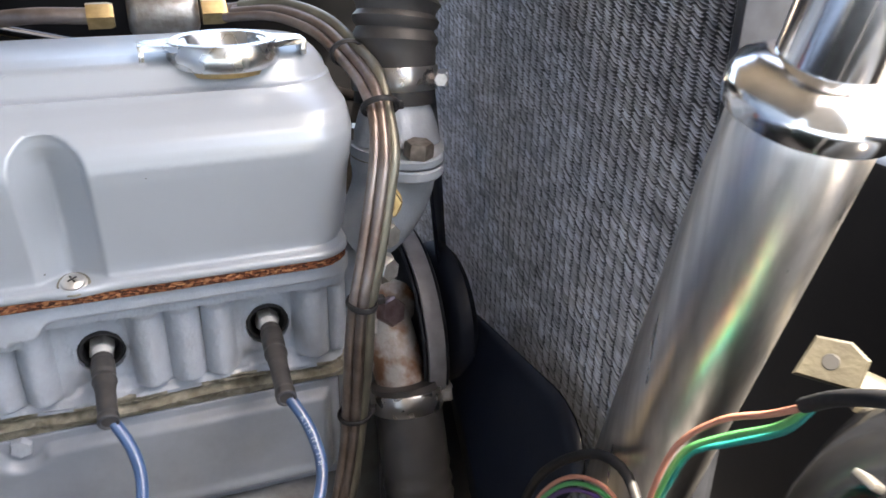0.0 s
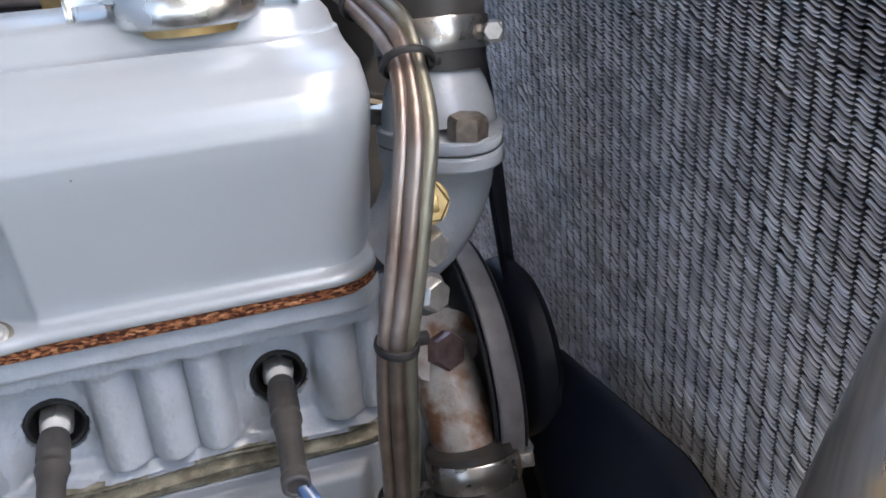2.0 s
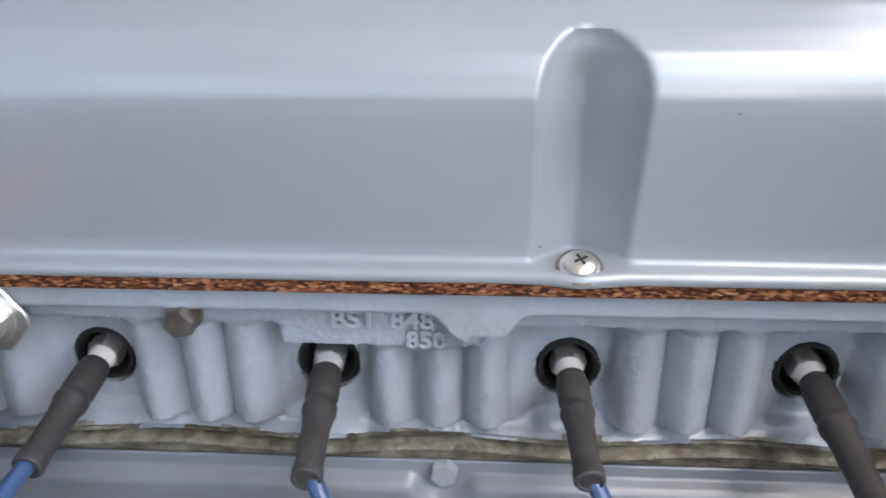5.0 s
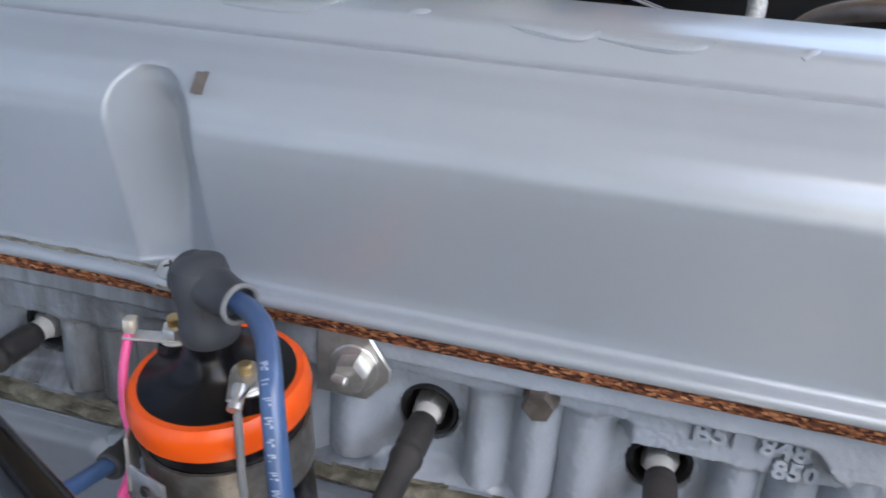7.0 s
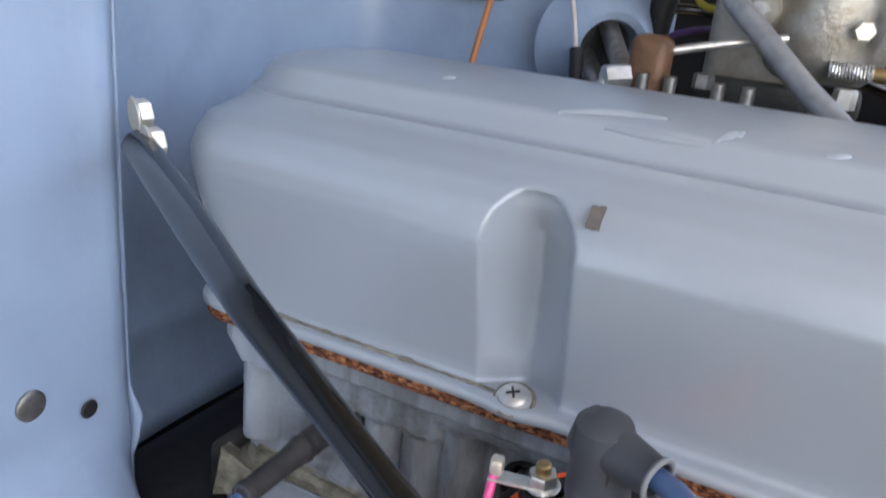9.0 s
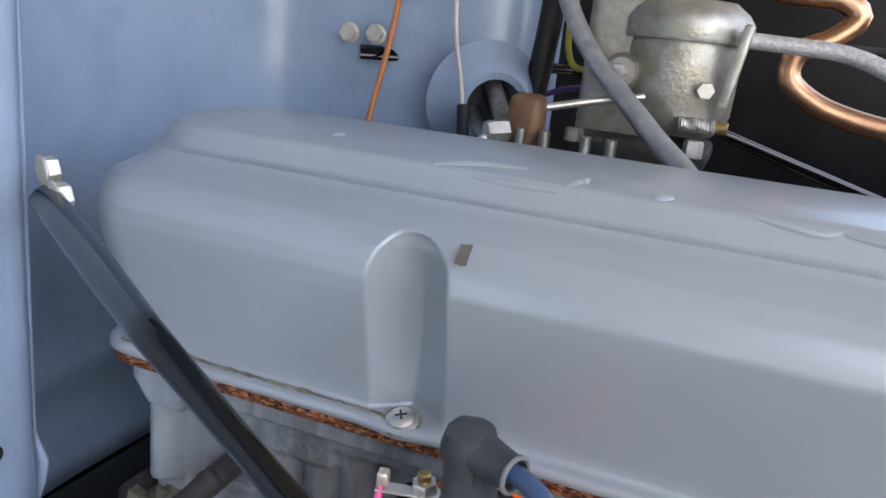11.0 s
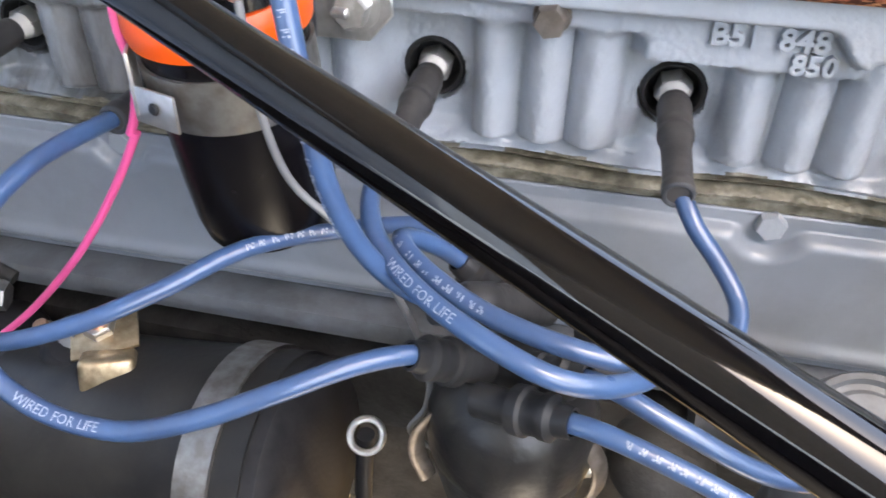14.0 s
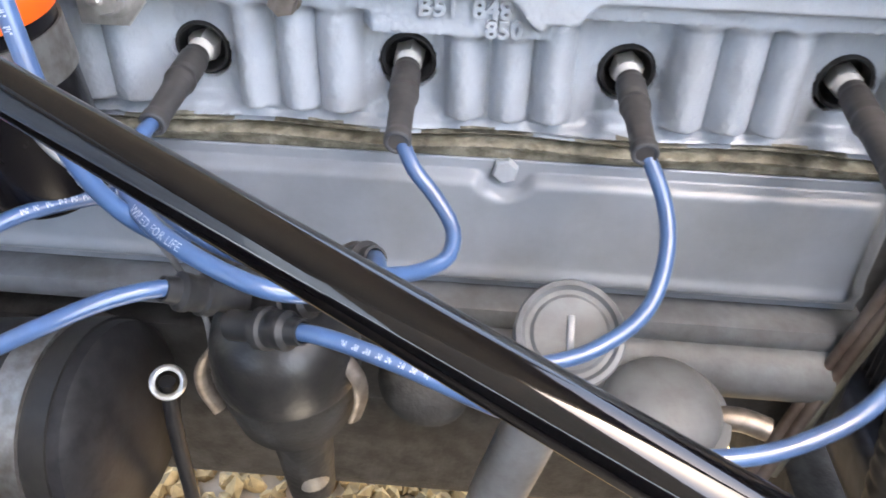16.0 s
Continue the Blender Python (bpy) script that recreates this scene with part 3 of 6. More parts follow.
groove = np.exp(-((V - 0.9185) / 0.0016) ** 2)
Y = Y + 0.006 * groove + 0.0035 * np.exp(-((V - 0.9222) / 0.0009) ** 2) * (1 + 0.5 * np.sin(U * 70)) - 0.0012 * np.exp(-((V - 0.9158) / 0.0008) ** 2)
bend = np.clip((-0.513 - U) / 0.0162, 0, 0.999)
bend = np.maximum(bend, np.clip((U - 0.034) / 0.0162, 0, 0.999))
Y = Y + 0.026 * (1 - np.sqrt(1 - bend ** 2))
rr = np.random.RandomState(3)
Y = Y + 0.00018 * rr.randn(*Y.shape) * (V < 0.985)
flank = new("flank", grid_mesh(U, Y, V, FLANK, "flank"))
flank.data.materials.append(DIRTY)
low = np.array([p.center.z + 0.002 * math.sin(p.center.x * 90) for p in flank.data.polygons]) < 0.9228
for p, q in zip(flank.data.polygons, low):
    p.material_index = int(q)
flank.parent = head
flank.matrix_parent_inverse = head.matrix_basis.inverted()
tagged(flank, "scalloped rib casting with rough paint")
part("head_body", block((0.576, 0.155, 0.0835), (-0.2395, 0.108, 0.9568), None, 0.002), CAST, head)
part("end_face", block((0.004, 0.14, 0.084), (-0.5268, 0.074, 0.9565), None, 0.0015), CAST, head)
part("end_face", block((0.004, 0.14, 0.084), (0.0478, 0.074, 0.9565), None, 0.0015), CAST, head)
for text, x, z, size in (("B51", -0.1835, 0.9792, 0.0108), ("848", -0.1615, 0.9792, 0.0108), ("850", -0.1560, 0.9712, 0.0100)):
    bm = written(text, size, 0.0022, 0.0004)
    bmesh.ops.transform(bm, matrix=pose(x, -0.0192, z, 90, 0, 0), verts=bm.verts)
    part("casting_number", bm, CAST, head, "raised cast numerals")
# gasket and cover
gasket = thing("cover_gasket", "reddish brown cork gasket squeezed under the valve cover", "gasket", (-0.245, 0.0475, 0.999))


def rounded_ring(a, b, r, n_long=150, n_short=40, corner=10):
    """A rounded rectangle about the origin, anticlockwise from its near side."""
    pts = []
    def run(p, q, n):
        for k in range(n):
            t = k / n
            pts.append((p[0] + (q[0] - p[0]) * t, p[1] + (q[1] - p[1]) * t))
    def arc(cx, cy, a0):
        for k in range(corner):
            t = a0 + math.pi / 2 * k / corner
            pts.append((cx + r * math.cos(t), cy + r * math.sin(t)))
    run((-a + r, -b), (a - r, -b), n_long)
    arc(a - r, -b + r, -math.pi / 2)
    run((a, -b + r), (a, b - r), n_short)
    arc(a - r, b - r, 0)
    run((a - r, b), (-a + r, b), n_long)
    arc(-a + r, b - r, math.pi / 2)
    run((-a, b - r), (-a, -b + r), n_short)
    arc(-a + r, -b + r, math.pi)
    return np.array(pts)


CX, CY = -0.2445, 0.0475
def stack(rows, n_long=150, close=True):
    """Rings of rounded rectangles (half length, half width, corner radius, z) joined into a skin."""
    rings = [np.c_[rounded_ring(a, b, r, n_long), np.full(2 * n_long + 80 + 40, z)] for a, b, r, z in rows]
    return np.array(rings)


def skin(rings, name, material, closed_top=True):
    k, n, _ = rings.shape
    verts = rings.reshape(-1, 3).tolist()
    faces = []
    for i in range(k - 1):
        for j in range(n):
            j2 = (j + 1) % n
            faces.append((i * n + j, i * n + j2, (i + 1) * n + j2, (i + 1) * n + j))
    if closed_top:
        faces.append(tuple(range((k - 1) * n, k * n)))
    me = bpy.data.meshes.new(name)
    me.from_pydata(verts, [], faces)
    smooth(me, 55)
    me.materials.append(material)
    return new(name, me)


g = stack([(0.2900, 0.0795, 0.02, 0.9990), (0.2910, 0.0805, 0.02, 0.9998), (0.2910, 0.0805, 0.02, 1.0042), (0.2900, 0.0795, 0.02, 1.0050)])
wob = np.random.RandomState(5)
g[1:3, :, :2] += wob.randn(2, g.shape[1], 2) * 0.0003
g[..., 0] += CX
g[..., 1] += CY
ob = skin(g, "cork_strip", CORK)
ob.parent = gasket
ob.matrix_parent_inverse = gasket.matrix_basis.inverted()

cover = thing("valve_cover", "smooth grey painted pressed steel valve cover with worn spots", "valve cover", (CX, CY, 1.005))
key = [(0.2915, 0.0820, 0.0210, 1.0050), (0.2925, 0.0830, 0.0220, 1.0058), (0.2925, 0.0830, 0.0220, 1.0085), (0.2915, 0.0820, 0.0210, 1.0097),
       (0.2915, 0.0775, 0.0220, 1.0101), (0.2902, 0.0762, 0.0230, 1.0112), (0.2930, 0.0765, 0.0250, 1.0160), (0.2955, 0.0800, 0.0300, 1.0320), (0.2959, 0.0845, 0.0300, 1.0500),
       (0.2975, 0.0875, 0.0300, 1.0620), (0.2980, 0.0885, 0.0300, 1.0690), (0.2985, 0.0880, 0.0300, 1.0750), (0.2980, 0.0855, 0.0300, 1.0810), (0.2974, 0.0800, 0.0300, 1.0872),
       (0.2961, 0.0720, 0.0450, 1.0925), (0.2952, 0.0655, 0.0430, 1.0960), (0.2950, 0.0634, 0.0420, 1.0982), (0.2951, 0.0616, 0.0410, 1.0979), (0.2941, 0.0565, 0.0380, 1.0985),
       (0.2925, 0.0520, 0.0350, 1.1045), (0.2890, 0.0490, 0.0320, 1.1090), (0.2856, 0.0440, 0.0280, 1.1106), (0.2830, 0.0360, 0.0240, 1.1118), (0.2743, 0.0300, 0.0150, 1.1126)]
dense = []
for a, b in zip(key, key[1:]):
    n = max(1, int(math.hypot(a[1] - b[1], a[3] - b[3]) / 0.0016))
    dense += [tuple(p + (q - p) * k / n for p, q in zip(a, b)) for k in range(n)]
c = stack(dense + [key[-1]], 560)
SCREWS = [-0.096, -0.3785]
X, Y, Z = c[..., 0] + CX, c[..., 1] + CY, c[..., 2]
for xs in SCREWS:
    w = 0.0165
    skew = (X - xs) / w + 0.10                # the valley lies a little to the rear, its front wall flatter
    skew = np.where(skew < 0, skew / 0.90, skew / 1.10)
    q = np.sqrt(skew ** 2 + (np.clip(Z - 1.0700, 0, 1) / 0.0185) ** 2)
    slope = np.clip(1.06 - q, 0, 1) * step_up(-q, -1.06, -0.84)
    slope = np.where(q < 0.12, 1.0 - q * q / 0.24, slope)
    deep = 0.0205 * slope * (Z > 1.0099) * (Y < CY) * (1 - 0.42 * step_up(-Z, -1.055, -1.010))
    Y = Y + deep
    # the flange widens round each screw
    lobe = 0.0028 * np.exp(-((X - xs) / 0.011) ** 2) * (Z < 1.0099) * (Y < CY - 0.06)
    Y = Y - lobe
c[..., 0], c[..., 1] = X, Y
ob = skin(c, "shell", COVER)
ob.parent = cover
ob.matrix_parent_inverse = cover.matrix_basis.inverted()
# embossed marks on the top panel
for pts in ([(-0.388, -0.0013), (-0.376, 0.0030), (-0.364, 0.0062), (-0.352, 0.0085)], [(-0.3343, -0.0023), (-0.3300, 0.0020), (-0.3264, 0.0084)], [(-0.332, 0.0045), (-0.326, 0.0035)],
            [(-0.3006, -0.0001), (-0.2975, 0.0008), (-0.2939, 0.0025)], [(-0.3701, -0.0028), (-0.352, -0.0030), (-0.336, -0.0030)], [(-0.272, 0.0008), (-0.256, -0.0020), (-0.2412, -0.0027), (-0.2361, 0.0004)],
            [(-0.2361, -0.0020), (-0.222, -0.0026), (-0.206, -0.0024), (-0.2002, 0.0006)], [(-0.1748, -0.0023), (-0.1699, 0.0024)], [(-0.150, -0.001), (-0.128, -0.0025), (-0.110, -0.001)], [(-0.443, 0.013), (-0.4387, 0.0163)]):
    part("embossing", tube(spline([(x, y, float(np.interp(CY - y, [k[1] for k in key[:-10:-1]], [k[3] for k in key[:-10:-1]])) - 0.0002) for x, y in pts], 0.003), lambda s: 0.0009 + 0.0010 * math.sin(math.pi * s), 8, lambda s: (1, 0.8)), COVER, cover)
chip = bmesh.new()
bmesh.ops.create_grid(chip, x_segments=6, y_segments=6, size=0.5)
for q in chip.verts:
    q.co.x += 0.06 * noise.noise(q.co * 9)
    q.co.y += 0.06 * noise.noise(q.co * 9 + Vector((3, 0, 0)))
bmesh.ops.transform(chip, matrix=pose(-0.358, -0.0398, 1.0852, 52, 0, 0) @ Matrix.Diagonal((0.0046, 0.0085, 0.001, 1)), verts=chip.verts)
part("worn_patch", chip, OXIDE, cover, "brown worn-through patch in the paint")


# oily dirt gathered along the rear of the flange
dirt = []
rd = random.Random(8)
for k in range(90):
    dirt.append(Vector((-0.522 + 0.0016 * k, CY - 0.0778 - 0.0006 * rd.random(), 1.0100 + 0.0005 * rd.random())))
part("oil_dirt", tube(dirt, lambda s: 0.0005 + 0.0012 * abs(noise.noise(Vector((s * 23, 0.4, 0)))), 8), DIRTY, cover, "olive oily dirt along the flange")


def pan_screw(parent, at, axis, r=0.0058, name="screw"):
    """A cross-head screw with a washer rim."""
    s = part(name, lathe([(0, 0), (r * 1.15, 0), (r * 1.15, 0.0008), (r, 0.0012), (r * 0.93, 0.0028), (r * 0.6, 0.0040), (0, 0.0044)], at, axis, 24), STEEL, parent, "bright zinc cross-head screw")
    m = Matrix.Translation(at) @ frame_of(axis)
    # Raised black bars paint the shaded cross slot.
    bm = block((r * 0.85, r * 0.15, 0.0006), (0, 0, 0.0042), None, 0)
    block((r * 0.15, r * 0.85, 0.0006), (0, 0, 0.00421), None, 0, bm=bm)
    bmesh.ops.transform(bm, matrix=m @ Matrix.Rotation(0.5, 4, "Z"), verts=bm.verts)
    part("slot", bm, DEEP, s)
    return s


for xs in SCREWS:
    pan_screw(cover, (xs, -0.0316, 1.0101), (0, -0.45, 1.0))
    part("dirt_ring", ring(0.0072, 0.0009, (xs, -0.0314, 1.0099), (0, -0.45, 1.0), 24, 6), DIRTY, cover, "brown oily dirt round the screw")

# ---- radiator ----
RX, RY0, RY1, RZ0, RZ1 = 0.190, -0.152, 0.44, 0.58, 1.235
radiator = thing("radiator", "dark radiator core with wavy fins between flat tubes", "radiator", (RX, 0.14, RZ0))
PITCH = 0.0093
cols = int((RY1 - RY0) / PITCH)
FOLD = 0.0019
ct_, ck_ = np.meshgrid(np.arange(cols), np.arange(int((RZ1 - RZ0 - 0.15) / FOLD)), indexing="ij")
across = np.linspace(0, 1, 7)
wave = 0.0028 * across - 0.0004 * np.sin(2 * np.pi * across)
bent = rr.randn(*ct_.shape) * 0.00016 + 0.0004 * np.sin(ct_ * 1.9 + ck_ * 0.05)
knock = (rr.rand(*ct_.shape) < 0.04) * rr.randn(*ct_.shape) * 0.0009
fz = (RZ0 + 0.125 + (ct_ % 2) * 0.0008 + ck_ * FOLD + bent)[..., None] + wave + knock[..., None] * across
fy = (RY0 + ct_ * PITCH)[..., None] + 0.0004 + (PITCH - 0.0011) * across + 0 * fz
fx = RX - 0.0005 * np.sin(np.pi * across) + 0.0006 * rr.randn(*ct_.shape)[..., None] * 0.5 + 0 * fz


def ribbons(name, layers, material, label):
    """Strips that run from layer to layer, each layer an offset (x, z) from the fins' front edges."""
    P = np.stack([np.stack([fx + dx, fy, fz + dz], -1) for dx, dz in layers], -2)
    verts = P.reshape(-1, 3)
    n, k = len(across), len(layers)
    strip = np.array([(a * k + b, (a + 1) * k + b, (a + 1) * k + b + 1, a * k + b + 1) for a in range(n - 1) for b in range(k - 1)])
    faces = (np.arange(fx.shape[0] * fx.shape[1])[:, None, None] * (n * k) + strip[None]).reshape(-1, 4)
    me = bpy.data.meshes.new(name)
    me.vertices.add(len(verts))
    me.vertices.foreach_set("co", verts.astype(np.float32).ravel())
    me.loops.add(faces.size)
    me.loops.foreach_set("vertex_index", faces.astype(np.int32).ravel())
    me.polygons.add(len(faces))
    me.polygons.foreach_set("loop_start", np.arange(0, faces.size, 4, dtype=np.int32))
    me.update(calc_edges=True)
    me.validate()
    me.materials.append(material)
    ob = new(name, me)
    ob.parent = radiator
    ob.matrix_parent_inverse = radiator.matrix_basis.inverted()
    return tagged(ob, label, kind="stuff")


# Pale edges and dark bodies put the shade between fins into colour.
ribbons("fin_edges", [(0.0008, -0.00026), (0.0, -0.00016), (0.0, 0.00012), (0.0012, 0.00030)], FIN_LIT, "front edges of the wavy fins, painted pale as if lit")
ribbons("fin_pack", [(0.0006, 0.0), (0.016, 0.0003)], FIN_SHADE, "wavy cooling fins, painted dark for the shade between them")
tube_me = None
for cidx in range(cols + 1):
    y0 = RY0 + cidx * PITCH
    if tube_me is None:
        t_ob = part("tube", block((0.014, 0.0018, RZ1 - RZ0 - 0.04), (RX + 0.0115, y0, (RZ0 + RZ1) / 2), None, 0.0006, 1), TUBE, radiator)
        tube_me = t_ob
    else:
        o = tube_me.copy()
        scene.collection.objects.link(o)
        o.location.y += cidx * PITCH
part("top_tank", block((0.03, RY1 - RY0 + 0.02, 0.06), (RX + 0.019, (RY0 + RY1) / 2, RZ1 + 0.02), None, 0.012, 3), TUBE, radiator)
part("bottom_tank", block((0.06, RY1 - RY0 + 0.02, 0.06), (RX + 0.01, (RY0 + RY1) / 2, RZ0 - 0.02), None, 0.012, 3), TUBE, radiator)
part("side_strap", block((0.03, 0.006, RZ1 - RZ0), (RX + 0.005, RY0 - 0.006, (RZ0 + RZ1) / 2), None, 0.001), TUBE, radiator)
part("backing", block((0.004, RY1 - RY0, RZ1 - RZ0), (RX + 0.030, (RY0 + RY1) / 2, (RZ0 + RZ1) / 2), None, 0), TUBE, radiator)

# overflow tank beside the radiator
tank = thing("overflow_tank", "polished metal cylindrical overflow tank beside the radiator", "overflow tank", (0.15, -0.172, 0.93))
a, b = Vector((0.150, -0.172, 0.915)), Vector((0.150, -0.231, 1.128))
L = (b - a).length
part("barrel", lathe([(0, 0), (0.020, 0), (0.0235, 0.004), (0.0245, 0.010), (0.0245, L - 0.006), (0.0235, L), (0.0, L)], a, b - a, 48), TANK, tank)
part("collar", lathe([(0.0245, 0), (0.028, 0.002), (0.029, 0.008), (0.027, 0.014), (0.018, 0.020), (0, 0.020)], b - (b - a).normalized() * 0.002, b - a, 48), CHROME, tank)
part("neck", lathe([(0.017, 0), (0.017, 0.03), (0.022, 0.032), (0.0225, 0.05), (0.02, 0.056), (0, 0.058)], b + (b - a).normalized() * 0.016, b - a, 40), CHROME, tank)

# ---- bolts and plugs on the head ----
def bolt(name, at, axis, r, h, material, label, washer=0.0, parent=None, group="", twist=0.2):
    t = thing(name, label, "bolt", at, group) if parent is None else part(name, hexa(r, h, at, axis, twist=twist), material, parent, label)
    if parent is None:
        part("head", hexa(r, h, at, axis, twist=twist), material, t)
        if washer:
            part("washer", cyl(washer, 0.0014, Vector(at) - Vector(axis).normalized() * 0.0004, axis), material, t)
    return t


bolt("head_bolt", (-0.2365, -0.0225, 0.9845), (0, -1, -0.05), 0.0062, 0.0085, BRONZE, "weathered brown hexagon bolt in the cylinder head", 0.0068)
plug_group = "spark plugs along the head"
lead_group = "ignition leads"


def spark_plug(x, tilt):
    t = thing("spark_plug", "steel spark plug with white insulator seated in the head", "spark plug", (x, 0.004, 0.9505), plug_group)
    way = Vector((tilt[0], -1, tilt[1])).normalized()
    o = Vector((x, 0.012, 0.9525)) - way * 0.0
    part("shell", lathe([(0, 0), (0.0118, 0), (0.0118, 0.002), (0.0098, 0.003), (0.0098, 0.006)], o, way, 28), DEEP, t, "near-black shell seat")
    # Black ring puts the gap's darkness round the hexagon into colour.
    part("gap_ring", lathe([(0.0126, 0.0080), (0.0126, 0.0115), (0.0116, 0.0128), (0.0106, 0.0120), (0.0094, 0.005)], o, way, 32), DEEP, t, "black ring that paints the dark gap round the hexagon")
    part("hexagon", hexa(0.0074, 0.008, o + way * 0.0062, way, twist=0.3), STEEL, t, "bright plated hexagon")
    part("insulator", lathe([(0.0058, 0), (0.0058, 0.001), (0.0052, 0.0022), (0.0050, 0.016), (0, 0.016)], o + way * 0.0134, way, 28), CERAMIC, t, "white ceramic insulator")
    return o, way


def lead(name_label, plug_x, boot_end, run, tilt, boot_mat=BOOT, text=None):
    o, way = spark_plug(plug_x, tilt)
    t = thing("ignition_lead", name_label, "ignition lead", boot_end, lead_group)
    a = o + way * 0.0200
    b = Vector(boot_end)
    mid = a.lerp(b, 0.45)
    d = (b - a).normalized()
    path = spline([a, a.lerp(b, 0.25), mid, a.lerp(b, 0.75), b], 0.0012)
    def r(s):
        if s < 0.06: return 0.0058
        if s < 0.30: return 0.0064
        if s < 0.36: return 0.0058
        if s < 0.42: return 0.0066
        if s < 0.47: return 0.0059
        if s < 0.52: return 0.0056
        if s < 0.92: return 0.0056 - 0.0006 * s
        return 0.0056
    boot = part("boot", tube(path, r, 22), boot_mat, t, "dark grey rubber plug boot")
    part("boot_rim", ring(0.0046, 0.0009, b, d, 24, 8), BOOT_GREY, boot, "paler worn rim")
    wire_path = spline([b - d * 0.006] + [Vector(q) for q in run], 0.004)
    wire = part("wire", tube(wire_path, WIRE_R, 14), WIRE, t, "blue silicone ignition wire")
    return t, wire, wire_path


WIRE_R = 0.0032
def print_on(wire, path, start, text, size, around, parent):
    """Letters that follow the wire from a length along it, at an angle round it."""
    lens = [0.0]
    for p, q in zip(path, path[1:]):
        lens.append(lens[-1] + (q - p).length)
    fr = frames_along(path)
    bm = written(text, size, 0.0)
    for v in bm.verts:
        s = min(max(start + v.co.x, 0), lens[-1] - 1e-6)
        i = max(k for k in range(len(lens)) if lens[k] <= s)
        f = (s - lens[i]) / max(1e-9, lens[i + 1] - lens[i])
        p = path[i].lerp(path[i + 1], f)
        t, u, w = fr[i]
        ang = around - (v.co.y - size * 0.35) / WIRE_R
        v.co = p + (u * math.cos(ang) + w * math.sin(ang)) * (WIRE_R + 0.0003)
    return part("print", bm, WHITE, parent, "white printed lettering")


def facing_angle(path, start, eye):
    """The angle round a wire, at a length along it, that looks to a point."""
    i, run = 0, 0.0
    while i < len(path) - 2 and run < start:
        run += (path[i + 1] - path[i]).length
        i += 1
    t, u, w = frames_along(path)[i]
    d = Vector(eye) - path[i]
    return math.atan2(d.dot(w), d.dot(u))


L6 = lead("blue ignition lead looping from the rear plug to the distributor", PLUGS[5], (-0.4735, -0.066, 0.9475),
          [(-0.484, -0.085, 0.930), (-0.481, -0.105, 0.912), (-0.465, -0.12, 0.896), (-0.436, -0.13, 0.891), (-0.401, -0.135, 0.897), (-0.371, -0.13, 0.907), (-0.348, -0.115, 0.914), (-0.327, -0.095, 0.920), (-0.303, -0.075, 0.918), (-0.268, -0.068, 0.921), (-0.252, -0.070, 0.914), (-0.2465, -0.072, 0.902)], (-0.05, -0.05))
L5 = lead("blue ignition lead with white print hanging in a wide loop", PLUGS[4], (-0.3795, -0.0756, 0.9525),
          [(-0.387, -0.11, 0.953), (-0.389, -0.135, 0.946), (-0.39, -0.148, 0.93), (-0.385, -0.155, 0.91), (-0.368, -0.158, 0.898), (-0.342, -0.158, 0.895), (-0.316, -0.155, 0.904), (-0.294, -0.148, 0.913), (-0.273, -0.135, 0.917), (-0.258, -0.124, 0.914), (-0.250, -0.116, 0.905)], (-0.02, 0.0))
L4 = lead("blue ignition lead running down and along in a bundle", PLUGS[3], (-0.2845, -0.060, 0.9435),
          [(-0.286, -0.075, 0.942), (-0.279, -0.100, 0.941), (-0.262, -0.122, 0.940), (-0.239, -0.138, 0.938), (-0.216, -0.143, 0.932), (-0.200, -0.135, 0.926), (-0.188, -0.118, 0.920), (-0.190, -0.100, 0.915), (-0.200, -0.090, 0.905)], (0.0, -0.05))
L3 = lead("blue ignition lead doubling back in the bundle to the distributor", PLUGS[2], (-0.187, -0.0600, 0.942),
          [(-0.180, -0.064, 0.933), (-0.171, -0.069, 0.924), (-0.163, -0.077, 0.914), (-0.164, -0.088, 0.909), (-0.173, -0.098, 0.909), (-0.184, -0.110, 0.915), (-0.198, -0.124, 0.924), (-0.219, -0.126, 0.929), (-0.242, -0.118, 0.930), (-0.263, -0.107, 0.935), (-0.271, -0.096, 0.935), (-0.263, -0.086, 0.927), (-0.250, -0.081, 0.915), (-0.244, -0.079, 0.906)], (0.03, -0.08))
L2 = lead("blue ignition lead sweeping down behind the brace", PLUGS[1], (-0.0905, -0.0555, 0.9410),
          [(-0.081, -0.062, 0.924), (-0.079, -0.075, 0.910), (-0.086, -0.092, 0.893), (-0.106, -0.105, 0.882), (-0.13, -0.115, 0.881), (-0.152, -0.122, 0.887), (-0.18, -0.122, 0.900), (-0.205, -0.115, 0.906), (-0.222, -0.108, 0.898)], (0.03, -0.08))
L1 = lead("blue ignition lead sweeping down from the front plug", PLUGS[0], (-0.0015, -0.0705, 0.9445),
          [(0.008, -0.082, 0.930), (0.010, -0.098, 0.915), (0.000, -0.118, 0.902), (-0.022, -0.14, 0.895), (-0.046, -0.15, 0.887), (-0.066, -0.155, 0.885), (-0.092, -0.155, 0.884), (-0.119, -0.15, 0.886), (-0.146, -0.145, 0.891), (-0.174, -0.14, 0.900), (-0.205, -0.134, 0.906), (-0.226, -0.126, 0.900)], (0.02, -0.05))
EYE_LATE = (-0.24, -0.28, 1.09)
for (t, w, path), spots in ((L5, ((0.124, "WIRED FOR LIFE"),)), (L4, ((0.068, "WIRED FOR LIFE"),))):
    for s, text in spots:
        print_on(w, path, s, text, 0.0040, facing_angle(path, s + 0.02, EYE_LATE), w)


